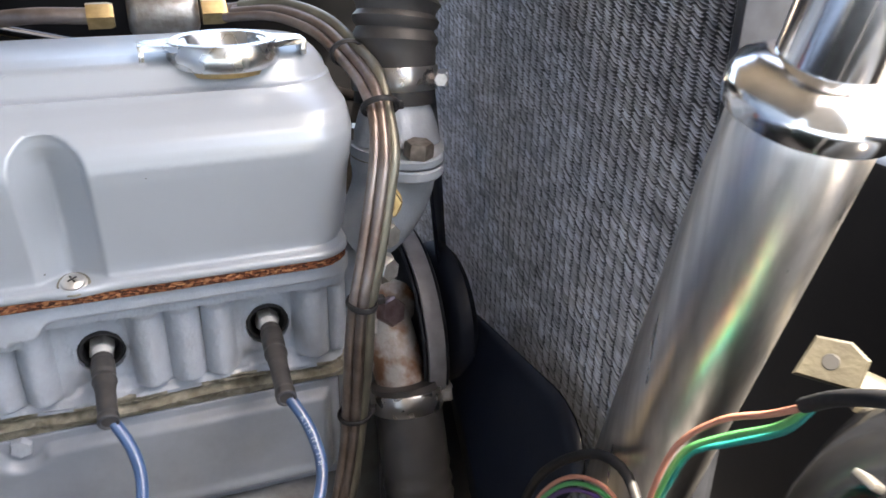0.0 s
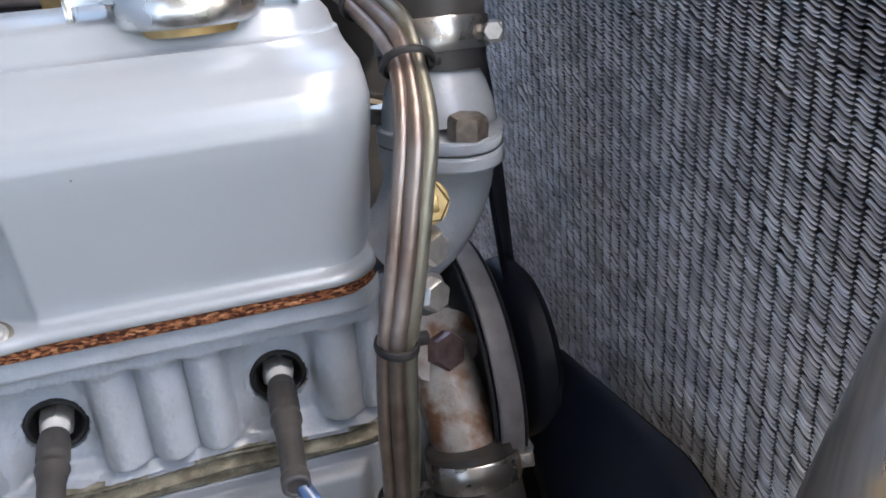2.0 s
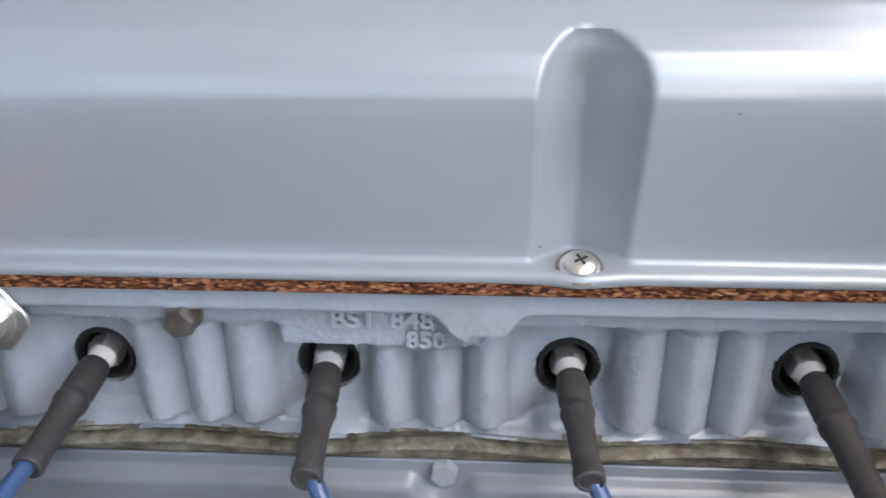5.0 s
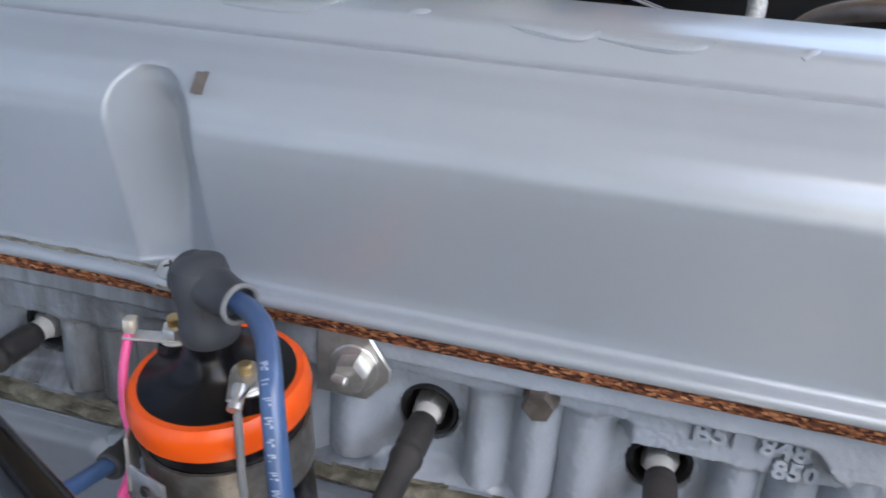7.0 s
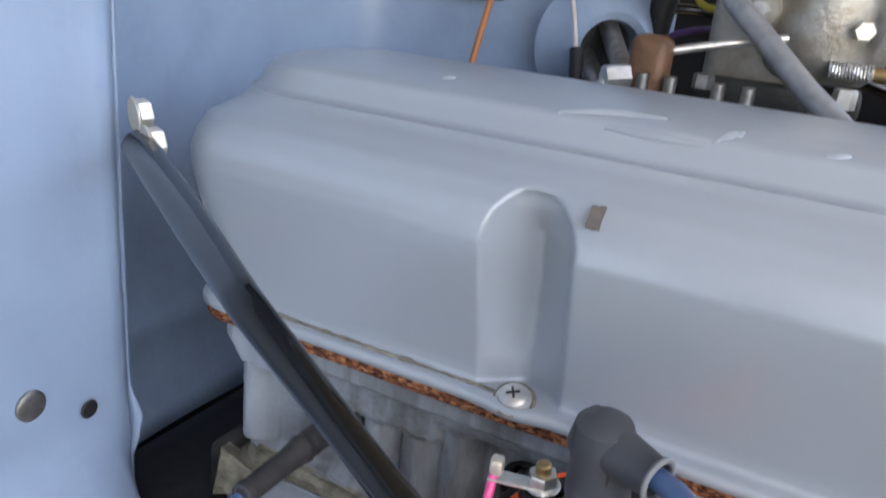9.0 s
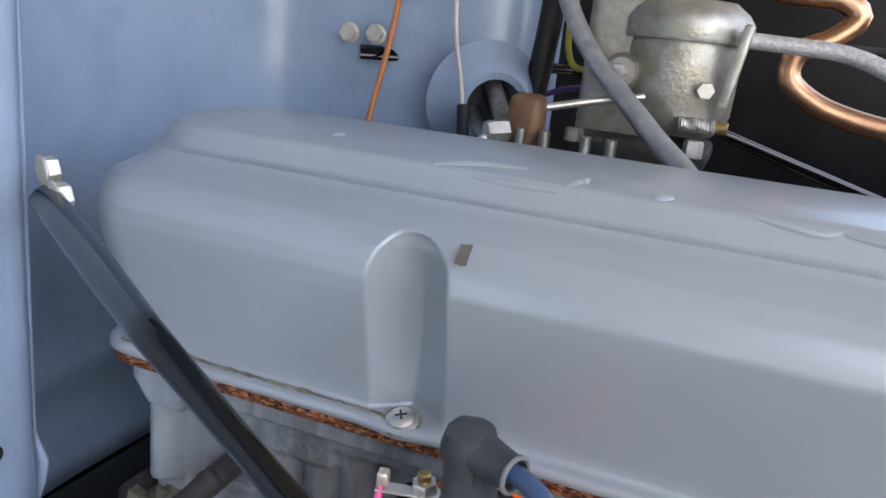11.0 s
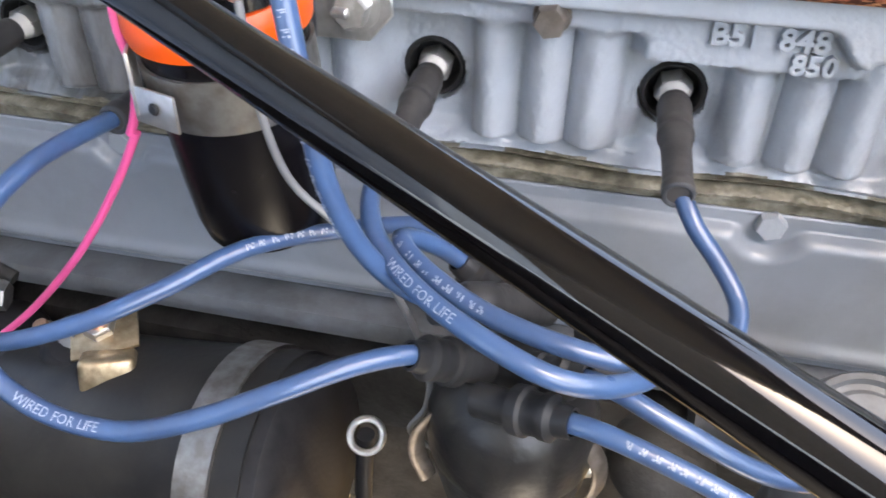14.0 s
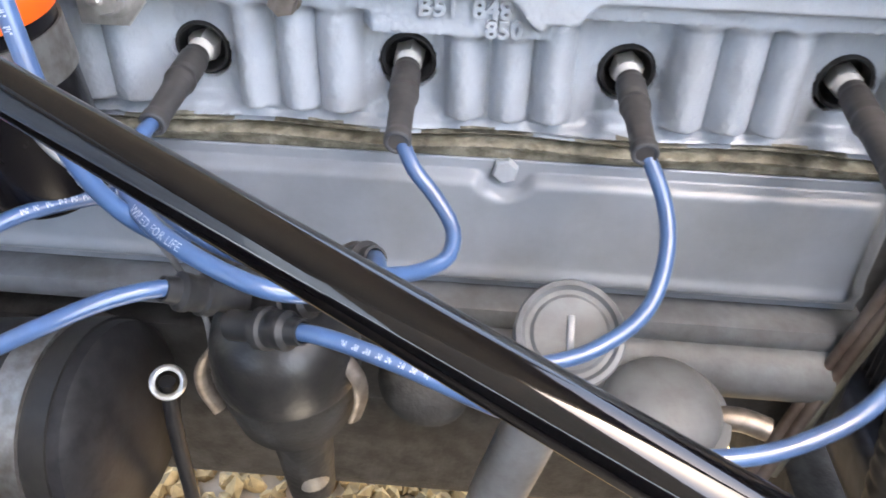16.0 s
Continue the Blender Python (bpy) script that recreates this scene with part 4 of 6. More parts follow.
def print_bars(wire, path, start, count, parent, eye=EYE_LATE):
    """Plain bars for print that is a maker's mark or cannot be read."""
    ang = facing_angle(path, start, eye)
    fr = frames_along(path)
    bm = bmesh.new()
    rn = random.Random(int(start * 1000))
    i0, run = 0, 0.0
    while run < start:
        run += (path[i0 + 1] - path[i0]).length
        i0 += 1
    for k in range(count):
        i = i0 + k
        if i + 1 >= len(path):
            break
        t, u, w = fr[i]
        a = path[i].lerp(path[i + 1], 0.1)
        b = path[i].lerp(path[i + 1], rn.uniform(0.6, 0.85))
        r = WIRE_R + 0.0003
        def on(base, h):
            return base + (u * math.cos(ang + h / WIRE_R) + w * math.sin(ang + h / WIRE_R)) * r
        for f0, f1, h0, h1 in ((0.0, 0.16, -0.0010, 0.0010), (0.24, 0.40, -0.0010, 0.0002), (0.46, 0.58, -0.0006, 0.0010), (0.66, 0.92, -0.0010, -0.0003), (0.66, 0.78, 0.0002, 0.0010)):
            if rn.random() < 0.75:
                p, q = a.lerp(b, f0), a.lerp(b, f1)
                bm.faces.new([bm.verts.new(v) for v in (on(p, h0), on(q, h0), on(q, h1), on(p, h1))])
    return part("print", bm, WHITE, parent, "white printed marks")


print_bars(L6[1], L6[2], 0.094, 9, L6[1])
print_bars(L6[1], L6[2], 0.243, 9, L6[1])
print_bars(L1[1], L1[2], 0.255, 8, L1[1])
print_bars(L3[1], L3[2], 0.150, 10, L3[1])
print_bars(L1[1], L1[2], 0.015, 7, L1[1], (-0.1, -0.27, 1.118))

# ---- ignition coil ----
coil = thing("ignition_coil", "black oil-filled ignition coil with an orange band clamped to the head", "ignition coil", (-0.331, -0.064, 0.89))
ct, cb = Vector((-0.3335, -0.0760, 1.0020)), Vector((-0.3295, -0.0610, 0.8900))
ax = (ct - cb).normalized()
cb = ct - ax * 0.090
Lc = (ct - cb).length
part("can", lathe([(0, 0), (0.020, 0), (0.0245, 0.004), (0.0258, 0.012), (0.0262, 0.03), (0.0262, Lc)], cb, ax, 48), COILBLACK, coil, "glossy black can")
part("band", lathe([(0.0262, -0.011), (0.0284, -0.0100), (0.0290, -0.006), (0.0284, -0.0015), (0.0268, 0.0008), (0.0246, 0.0008), (0.0246, -0.002)], ct, ax, 64), ORANGE, coil, "bright orange plastic band")
part("cap", lathe([(0.0250, -0.001), (0.0244, 0.0012), (0.020, 0.0022), (0.0140, 0.0050), (0.0105, 0.0085), (0.0090, 0.013), (0.0082, 0.020), (0.0080, 0.030), (0, 0.030)], ct, ax, 48), COILBLACK, coil, "moulded black cap with a tower")
# stud posts
def stud(at, parent, tab=None):
    n = part("terminal_nut", hexa(0.0046, 0.004, at, ax, twist=0.2), STEEL, parent, "plated terminal nut")
    part("stud", cyl(0.0024, 0.0075, at, ax, 16), BRASS, n, "brass stud end")
    part("washer", cyl(0.0056, 0.001, Vector(at) - ax * 0.0012, ax, 20), STEEL, n)
    part("post", lathe([(0.0075, -0.006), (0.0062, -0.001), (0, -0.001)], at, ax, 24), COILBLACK, parent)


s1, s2 = Vector((-0.3175, -0.0860, 1.0085)), Vector((-0.3525, -0.0690, 1.0085))
stud(s1, coil)
stud(s2, coil)
lug = part("ring_lug", plate([(0.0045 * math.cos(a), 0.0045 * math.sin(a)) for a in np.linspace(0.9, 2 * math.pi - 0.9, 14)] + [(0.012, -0.002), (0.012, 0.002)], 0.0009, s1 + ax * 0.004, Matrix.Rotation(radians(-80), 4, "Z") @ pose(0, 0, 0, 0, 14, 0)), STEEL, coil, "crimped ring lug")
part("spade_tab", block((0.020, 0.0062, 0.0009), s2 + Vector((-0.006, -0.003, -0.0004)), Matrix.Rotation(radians(14), 4, "Z"), 0.0003), STEEL, coil, "plated spade terminal")
part("spade_tab", block((0.0042, 0.0050, 0.0055), s2 + Vector((-0.0135, -0.005, 0.0035)), Matrix.Rotation(radians(14), 4, "Z"), 0.0012), ZINC, coil, "crimped spade connector")
# bracket: strap round the can, ear with a hole, and an arm to the head
bracket = thing("coil_bracket", "bent zinc steel strap bracket holding the coil", "bracket", (-0.331, -0.06, 0.95))
bc = ct - ax * 0.0255
part("strap", lathe([(0.0264, -0.0090), (0.0275, -0.0090), (0.0275, 0.0090), (0.0264, 0.0090), (0.0264, -0.0090)], bc, ax, 48), DULLSTEEL, bracket, "thin dull steel strap")
part("pinch_ear", block((0.018, 0.0012, 0.012), bc + Vector((-0.012, -0.0285, -0.004)), Matrix.Rotation(radians(-18), 4, "Z"), 0.0004), STEEL, bracket)
part("pinch_ear", block((0.0012, 0.012, 0.020), bc + Vector((-0.0215, -0.0215, 0.002)), Matrix.Rotation(radians(24), 4, "Z"), 0.0004), STEEL, bracket)
# Black disc painted in place of the ear's open hole.
part("ear_hole", cyl(0.0020, 0.0012, bc + Vector((-0.0115, -0.0293, -0.0035)), (-0.3, -1, 0), 16), DEEP, bracket)
part("arm", plate([(-0.014, -0.012), (0.006, -0.012), (0.015, -0.002), (0.015, 0.003), (0.004, 0.019), (-0.014, 0.019)], 0.0018, (-0.3065, -0.0285, 0.9835), pose(0, 0, 0, 90, 0, 0)), STEEL, bracket, "stamped steel ear bolted to the head")
part("pinch_screw", cyl(0.0018, 0.006, (-0.3100, -0.040, 0.985), (1, -0.2, 0), 16), STEEL, bracket)
bolt("bracket_bolt", (-0.3055, -0.0300, 0.9845), (0.05, -1, 0.0), 0.0070, 0.0085, STEEL, "bright plated hexagon bolt through the coil bracket", 0.0098)

# coil lead with its elbow boot
cl = thing("coil_lead", "blue coil lead with a grey elbow boot on the coil tower", "coil lead", (-0.333, -0.078, 1.02), lead_group)
tb = ct + ax * 0.0150
top_c = ct + ax * 0.0350
part("elbow_boot", lathe([(0.0084, 0), (0.0091, 0.001), (0.0091, 0.006), (0.0085, 0.0075), (0.0084, 0.014), (0.0088, 0.017), (0.0086, 0.0225), (0.0078, 0.0258), (0.0050, 0.0274), (0.0, 0.0278)], tb, ax, 40), BOOT_GREY, cl, "matt grey rubber elbow boot")
ew = Vector((0.95, -0.42, -0.05)).normalized()
part("elbow_arm", lathe([(0.0076, -0.006), (0.0072, 0.004), (0.0064, 0.010), (0.0057, 0.0165), (0.0063, 0.0175), (0.0060, 0.0188), (0.005, 0.0188), (0.0046, 0.016), (0, 0.016)], top_c, ew, 36), BOOT_GREY, cl)
part("arm_rim", ring(0.0057, 0.0008, top_c + ew * 0.0184, ew, 32, 8), GREY_WIRE, cl, "paler worn rim")
part("seam", ring(0.0093, 0.0004, top_c - ax * 0.004, Vector((1, 0.55, 0.1)), 40, 6, 1.0), BOOT, cl)
e0 = top_c + ew * 0.010
cw_path = spline([e0, top_c + ew * 0.024, (-0.3045, -0.0985, 1.0335), (-0.2970, -0.110, 1.024), (-0.2925, -0.116, 1.008), (-0.2885, -0.1195, 0.990), (-0.2840, -0.1215, 0.968), (-0.277, -0.120, 0.949), (-0.266, -0.115, 0.932), (-0.252, -0.108, 0.921), (-0.241, -0.098, 0.915)], 0.004)
cw = part("wire", tube(cw_path, WIRE_R, 14), WIRE, cl, "blue silicone ignition wire")
part("end_boot", tube(spline([(-0.2565, -0.1105, 0.9215), (-0.247, -0.104, 0.916), (-0.239, -0.096, 0.911)], 0.003), 0.0055, 16), BOOT, cl)
print_bars(cw, cw_path, 0.030, 8, cw, (-0.3, -0.27, 1.14))
print_bars(cw, cw_path, 0.080, 8, cw, (-0.40, -0.24, 1.1))

pk = thing("pink_wire", "thin pink wire hanging from the coil terminal", "wire", (-0.363, -0.07, 1.007))
part("wire", tube(spline([(-0.3665, -0.0745, 1.0095), (-0.3655, -0.080, 1.000), (-0.362, -0.086, 0.990), (-0.357, -0.090, 0.979), (-0.3595, -0.0905, 0.965), (-0.3635, -0.090, 0.9565)], 0.003), 0.00155, 10), PINK, pk)
part("wire", tube(spline([(-0.3612, -0.090, 0.9575), (-0.372, -0.09, 0.939), (-0.396, -0.09, 0.905), (-0.431, -0.09, 0.867), (-0.464, -0.09, 0.839), (-0.490, -0.0875, 0.818), (-0.513, -0.085, 0.806), (-0.536, -0.08, 0.795)], 0.004), 0.00155, 10), PINK, pk)
gw = thing("grey_wire", "thin grey wire from the coil to the distributor", "wire", (-0.317, -0.085, 1.01))
part("wire", tube(spline([s1 + Vector((0.002, -0.010, 0.001)), (-0.3140, -0.098, 1.000), (-0.311, -0.101, 0.978), (-0.304, -0.101, 0.954), (-0.289, -0.100, 0.938), (-0.2735, -0.098, 0.915), (-0.262, -0.098, 0.885), (-0.264, -0.092, 0.855), (-0.272, -0.086, 0.833), (-0.262, -0.081, 0.818), (-0.250, -0.080, 0.815), (-0.241, -0.081, 0.815)], 0.004), 0.0013, 10), GREY_WIRE, gw)
part("ferrule", tube(spline([s1 + Vector((0.001, -0.006, 0.003)), s1 + Vector((0.0025, -0.0125, -0.001))], 0.003), 0.0022, 12), STEEL, gw)

# ---- brace rods from the bulkhead to the front ----
def brace(name, sgn, label):
    t = thing(name, label, "brace rod", (-0.455, -0.12, 1.09), "brace rods")
    def at(x):
        return Vector((x, -0.180 - (x + 0.3) * 0.352, 1.0437 - (x + 0.3) * 0.3247))
    end = Vector((-0.549, -0.0470, 1.0755))
    path = [end.lerp(at(-0.405), k / 22) for k in range(22)] + [at(-0.405 + k * 0.0065) for k in range(112)]
    def r(s):
        x = path[round(s * (len(path) - 1))].x
        return min(0.0043 + 0.0117 * (x + 0.3) if x > -0.36 else 0.0036 + 0.010 * max(0.0, -x - 0.36), 0.0085)
    def flat(s):
        x = path[round(s * (len(path) - 1))].x
        k = float(step_up(np.array(x), -0.46, -0.36))
        return (1.25 - 0.25 * k, 0.70 + 0.30 * k)
    if sgn > 0:
        path = [Vector((p.x + 0.0, 0.187 - p.y, p.z + 0.068)) for p in path]
    rod = part("rod", tube(path, r, 24, flat), BLACK, t, "gloss black tube with a flattened end")
    return t


brace("brace_rod", -1, "gloss black brace rod bolted to the bulkhead")
brace("brace_rod", 1, "gloss black brace rod on the far side of the engine")
def cream_bolt(at, axis):
    t = thing("brace_bolt", "cream zinc hexagon bolt clamping the brace end", "bolt", at, "brace bolts")
    part("head", hexa(0.0066, 0.0052, at, axis, twist=0.1), ZINC, t)
    part("washer", cyl(0.0076, 0.0014, Vector(at) - Vector(axis).normalized() * 0.0016, axis), ZINC, t)


cream_bolt((-0.5365, -0.0510, 1.0770), (0.45, 1, 0.1))
cream_bolt((-0.5500, -0.0450, 1.0855), (0.45, 1, 0.1))
cream_bolt((-0.560, 0.236, 1.156), (0.1, -1, 0))
cream_bolt((-0.538, 0.236, 1.157), (0.1, -1, 0))

# ---- filler cap ----
cap = thing("oil_filler_cap", "chromed winged oil filler cap on the valve cover", "filler cap", (-0.0075, 0.010, 1.111))
co = Vector((-0.0075, 0.010, 1.1060))
part("rim", lathe([(0.0254, 0.0000), (0.0278, 0.0011), (0.0289, 0.0042), (0.0289, 0.0110), (0.0278, 0.0137), (0.0254, 0.0145), (0.0226, 0.0137), (0.0206, 0.0100), (0.0186, 0.0053), (0.0090, 0.0038), (0.0000, 0.0038)], co, (0, 0, 1), 56), SATIN, cap)
part("neck", lathe([(0.022, -0.003), (0.0225, 0.0012)], co, (0, 0, 1), 48), BRASS, cap, "yellowed plated neck")
for sgn in (-1, 1):
    w = part("wing", plate([(0.018, -0.0200), (0.0265, -0.0140), (0.0320, -0.0095), (0.0410, -0.0080), (0.0410, 0.0080), (0.0320, 0.0095), (0.0265, 0.0140), (0.018, 0.0200)], 0.0030, co + Vector((0, 0, 0.0100)), Matrix.Rotation(0 if sgn > 0 else math.pi, 4, "Z")), SATIN, cap)
    part("wing_tip", block((0.0030, 0.0160, 0.0085), co + Vector((sgn * 0.0410, 0, 0.0085)), None, 0.0007), SATIN, w)
part("dimple", block((0.008, 0.0014, 0.0004), co + Vector((0, 0, 0.0038)), None, 0), DULLSTEEL, cap)

# ---- water outlet, hoses and lines at the front ----
outlet = thing("thermostat_housing", "grey painted cast thermostat housing at the front of the head", "thermostat housing", (0.085, 0.03, 1.0))
part("lower_elbow", tube(spline([(0.060, 0.030, 0.985), (0.078, 0.030, 0.998), (0.090, 0.032, 1.018), (0.093, 0.033, 1.040)], 0.004), lambda s: 0.022 + 0.006 * s, 32), CAST, outlet)
def flange_plate(z, h, label=""):
    pts = []
    for k in range(40):
        a = 2 * math.pi * k / 40
        r = 0.0290 + 0.0150 * abs(math.cos(a - 1.66)) ** 5
        pts.append((r * math.cos(a), r * math.sin(a)))
    return part("flange", plate(pts, h, (0.093, 0.030, z), None, 0.0012), CAST, outlet, label)
flange_plate(1.0345, 0.007)
part("paper_gasket", plate([(0.0295 * math.cos(a), 0.0295 * math.sin(a)) for a in np.linspace(0, 6.2, 36)], 0.0008, (0.093, 0.030, 1.0416), None, 0), DIRTY, outlet)
flange_plate(1.0424, 0.006)
part("dome", lathe([(0.0275, 0), (0.0265, 0.008), (0.0235, 0.018), (0.0205, 0.025), (0.0195, 0.030), (0.0195, 0.052), (0, 0.052)], (0.094, 0.032, 1.0475), (0.02, 0.12, 1), 40), CAST, outlet)
bolt("housing_bolt", (0.0955, -0.0055, 1.0490), (0.05, -0.1, 1), 0.0088, 0.0092, BRONZE, "", 0.0110, outlet)
bolt("housing_bolt", (0.070, 0.046, 1.0485), (0, 0, 1), 0.0070, 0.0075, BRONZE, "", 0.0090, outlet)
brass_plug = thing("brass_plug", "brass pipe plug screwed into the thermostat housing", "plug", (0.076, -0.006, 1.0265))
part("hexagon", hexa(0.0092, 0.008, (0.0730, -0.0115, 1.0250), (-0.1, -1, 0.25)), BRASS, brass_plug)
part("square_drive", block((0.007, 0.007, 0.007), (0.0722, -0.0200, 1.0270), frame_of((-0.1, -1, 0.25)), 0.0008), BRASS, brass_plug)
part("collar", lathe([(0.0098, -0.004), (0.0102, 0.0), (0, 0.0)], (0.0730, -0.0115, 1.0250), (-0.1, -1, 0.25), 24), BRASS, brass_plug)
for at in ((0.0710, -0.0145, 1.0060), (0.0680, -0.0200, 0.9870)):
    bolt("pump_bolt", at, (0.5, -0.9, 0.05), 0.0076, 0.0072, STEEL, "bright hexagon bolt at the front of the head", 0.0100)
part("front_plate", block((0.012, 0.10, 0.08), (0.058, 0.066, 0.945), None, 0.004), CAST, head)


HOSE = mat("dusty_hose_rubber", (0.032, 0.032, 0.034), 0.45, 0, (0.055, 0.054, 0.054), 40, 0.9, 0.12, 300, spec=0.35)


def hose(name, pts, r, label, ribs=0.0, mat_=HOSE):
    t = thing(name, label, "hose", pts[0])
    path = spline(pts, 0.003)
    n = len(path)
    part("tube", tube(path, (lambda s: r + ribs * (0.5 + 0.5 * math.sin(s * n * 0.003 / 0.0105 * 2 * math.pi) if 0.18 < s < 0.95 else 0.5)), 40), mat_, t)
    return t, path


CLAMP = mat("stainless_band", (0.52, 0.51, 0.50), 0.28, 0.95, (0.40, 0.39, 0.38), 90, 0.8, 0.04, 300)


def clamp(at, axis, r, screw_dir, label="stainless worm-drive hose clamp"):
    t = thing("hose_clamp", label, "hose clamp", at, "hose clamps")
    part("band", lathe([(r, -0.0070), (r + 0.0006, -0.0072), (r + 0.0011, -0.0064), (r + 0.0011, 0.0064), (r + 0.0006, 0.0072), (r, 0.0070), (r, -0.0070)], at, axis, 64), CLAMP, t, "bright slotted steel band")
    d = Vector(screw_dir).normalized()
    o = Vector(at) + d * (r + 0.004)
    tan = d.cross(Vector(axis)).normalized()
    part("housing", block((0.010, 0.009, 0.007), o, frame_of(d) , 0.0012), STEEL, t)
    s = part("screw", cyl(0.0030, 0.016, o - tan * 0.006, tan, 16), STEEL, t)
    part("screw_head", hexa(0.0046, 0.005, o + tan * 0.009, tan), STEEL, s)


hose("upper_hose", [(0.0945, 0.037, 1.072), (0.0955, 0.039, 1.092), (0.097, 0.042, 1.112), (0.103, 0.050, 1.145), (0.115, 0.065, 1.175), (0.14, 0.085, 1.19), (0.175, 0.1, 1.195)], 0.0235, "ribbed black rubber upper radiator hose", 0.0034)
clamp((0.0953, 0.0385, 1.0870), (0.02, 0.12, 1), 0.0257, (1, -0.45, 0))
neck = thing("water_inlet", "rust-streaked grey cast water inlet elbow", "water inlet", (0.083, 0.03, 0.92))
part("elbow", tube(spline([(0.068, 0.066, 0.948), (0.079, 0.054, 0.934), (0.0855, 0.030, 0.908), (0.0885, 0.006, 0.878)], 0.003), lambda s: 0.0195 - 0.002 * s, 32), RUST, neck, "rusty grey casting")
part("flange", plate([(0.0190 * math.cos(a) * (1 + 0.3 * math.cos(a) ** 2), 0.0195 * math.sin(a)) for a in np.linspace(0, 6.1, 30)], 0.008, (0.083, 0.036, 0.928), frame_of((0.30, -0.85, 0.38)), 0.002), RUST, neck)
bolt("inlet_bolt", (0.0845, 0.0285, 0.9285), (0.30, -0.90, 0.33), 0.0106, 0.0090, mat("plum_bolt", (0.20, 0.15, 0.16), 0.36, 0.7, (0.12, 0.08, 0.08), 180, 0.9, 0.15, 400), "", 0.0, neck)
hose("lower_hose", [(0.0882, 0.004, 0.886), (0.0888, -0.002, 0.868), (0.0885, -0.014, 0.845), (0.0885, -0.026, 0.815), (0.090, -0.036, 0.775), (0.095, -0.045, 0.72), (0.12, -0.045, 0.66), (0.17, -0.03, 0.62)], 0.0225, "black rubber lower radiator hose", 0.0016)
clamp((0.0886, 0.0005, 0.8755), (0.0, -0.30, -1), 0.0238, (1, -0.30, 0.1))

# fan belt pulleys
pulley = thing("water_pump_pulley", "blue-black water pump pulley with a worn belt", "pulley", (0.105, 0.06, 0.90))
pc = Vector((0.100, 0.066, 0.896))
part("sheave", lathe([(0, 0.004), (0.03, 0.004), (0.066, 0.010), (0.069, 0.012), (0.069, 0.0), (0.0725, -0.001), (0.0745, 0.0), (0.070, 0.004), (0.070, 0.012), (0.0745, 0.016), (0.073, 0.017), (0.03, 0.012), (0, 0.012)], pc, (1, 0, 0), 64), TUBE, pulley)
part("hub", cyl(0.016, 0.05, pc, (1, 0, 0), 32), TUBE, pulley)
belt = single("fan_belt", lathe([(0.0725, 0.002), (0.0765, 0.0012), (0.0772, 0.002), (0.0772, 0.0125), (0.0765, 0.0135), (0.0725, 0.0125), (0.0725, 0.002)], pc, (1, 0, 0), 96), mat("worn_belt", (0.16, 0.165, 0.18), 0.42, 0, (0.10, 0.10, 0.11), 90, 0.8), "grey worn rubber fan belt round the pulley", "belt")
fan = thing("cooling_fan", "dark blue-black scissor-bladed cooling fan in front of the pulley", "fan", (0.15, 0.06, 0.90))
part("boss", lathe([(0, 0.024), (0.03, 0.024), (0.050, 0.028), (0.056, 0.034), (0.057, 0.042), (0.050, 0.048), (0.03, 0.052), (0, 0.052)], pc, (1, 0, 0), 48), FANBLACK, fan)
for deg in (196, 255, 16, 75):
    ca, sa_ = math.cos(radians(deg)), math.sin(radians(deg))
    rad, tang = Vector((0, ca, sa_)), Vector((-0.4, -sa_ * 0.9, ca * 0.9))
    s_, w_ = np.meshgrid(np.linspace(0.030, 0.182, 20), np.linspace(-1, 1, 9))
    half = 0.026 + 0.030 * np.clip((s_ - 0.03) / 0.10, 0, 1) - 0.018 * np.clip((s_ - 0.145) / 0.037, 0, 1) ** 2
    P = np.array(pc + Vector((0.040, 0, 0)))[None, None] + s_[..., None] * np.array(rad) + (w_ * half)[..., None] * np.array(tang) + (0.004 * (w_ ** 2))[..., None] * np.array((1.0, 0, 0))
    bl = new("blade", grid_mesh(P[..., 0], P[..., 1], P[..., 2], FANBLACK, "blade"))
    so = bl.modifiers.new("thick", "SOLIDIFY")
    so.thickness = 0.002
    bl.parent = fan
    bl.matrix_parent_inverse = fan.matrix_basis.inverted()

# bundle of steel lines and its ties
lines = thing("steel_line_bundle", "three tied bare steel fuel and vacuum lines over the head", "pipe bundle", (0.04, -0.06, 0.99))
core = [(0.010, 0.118, 1.118), (0.036, 0.095, 1.121), (0.056, 0.062, 1.1155), (0.0655, 0.028, 1.1035), (0.0675, -0.010, 1.0945), (0.0660, -0.030, 1.082), (0.0630, -0.044, 1.065), (0.0570, -0.052, 1.040), (0.0490, -0.0595, 1.010), (0.0435, -0.0620, 0.988), (0.0420, -0.0565, 0.955), (0.0425, -0.045, 0.92), (0.0415, -0.034, 0.88), (0.036, -0.030, 0.84), (0.025, -0.032, 0.79), (0.01, -0.04, 0.74)]
for dx, dy, r in ((-0.0050, -0.0002, 0.0029), (-0.0002, -0.0026, 0.0033), (0.0052, 0.0002, 0.0036), (0.0012, 0.0036, 0.0030)):
    rn = random.Random(int(dx * 1e5))
    pts = [(x + dx * (1 + 0.08 * rn.uniform(-1, 1)), y + dy + 0.0006 * rn.uniform(-1, 1) + (0.5 * dx if z > 1.07 else 0), z + (0.6 * dx if z > 1.09 else 0)) for x, y, z in core]
    part("line", tube(spline(pts, 0.004), r, 16), LINE_OLIVE if dx > 0.004 else LINE, lines, "bare tarnished steel line")
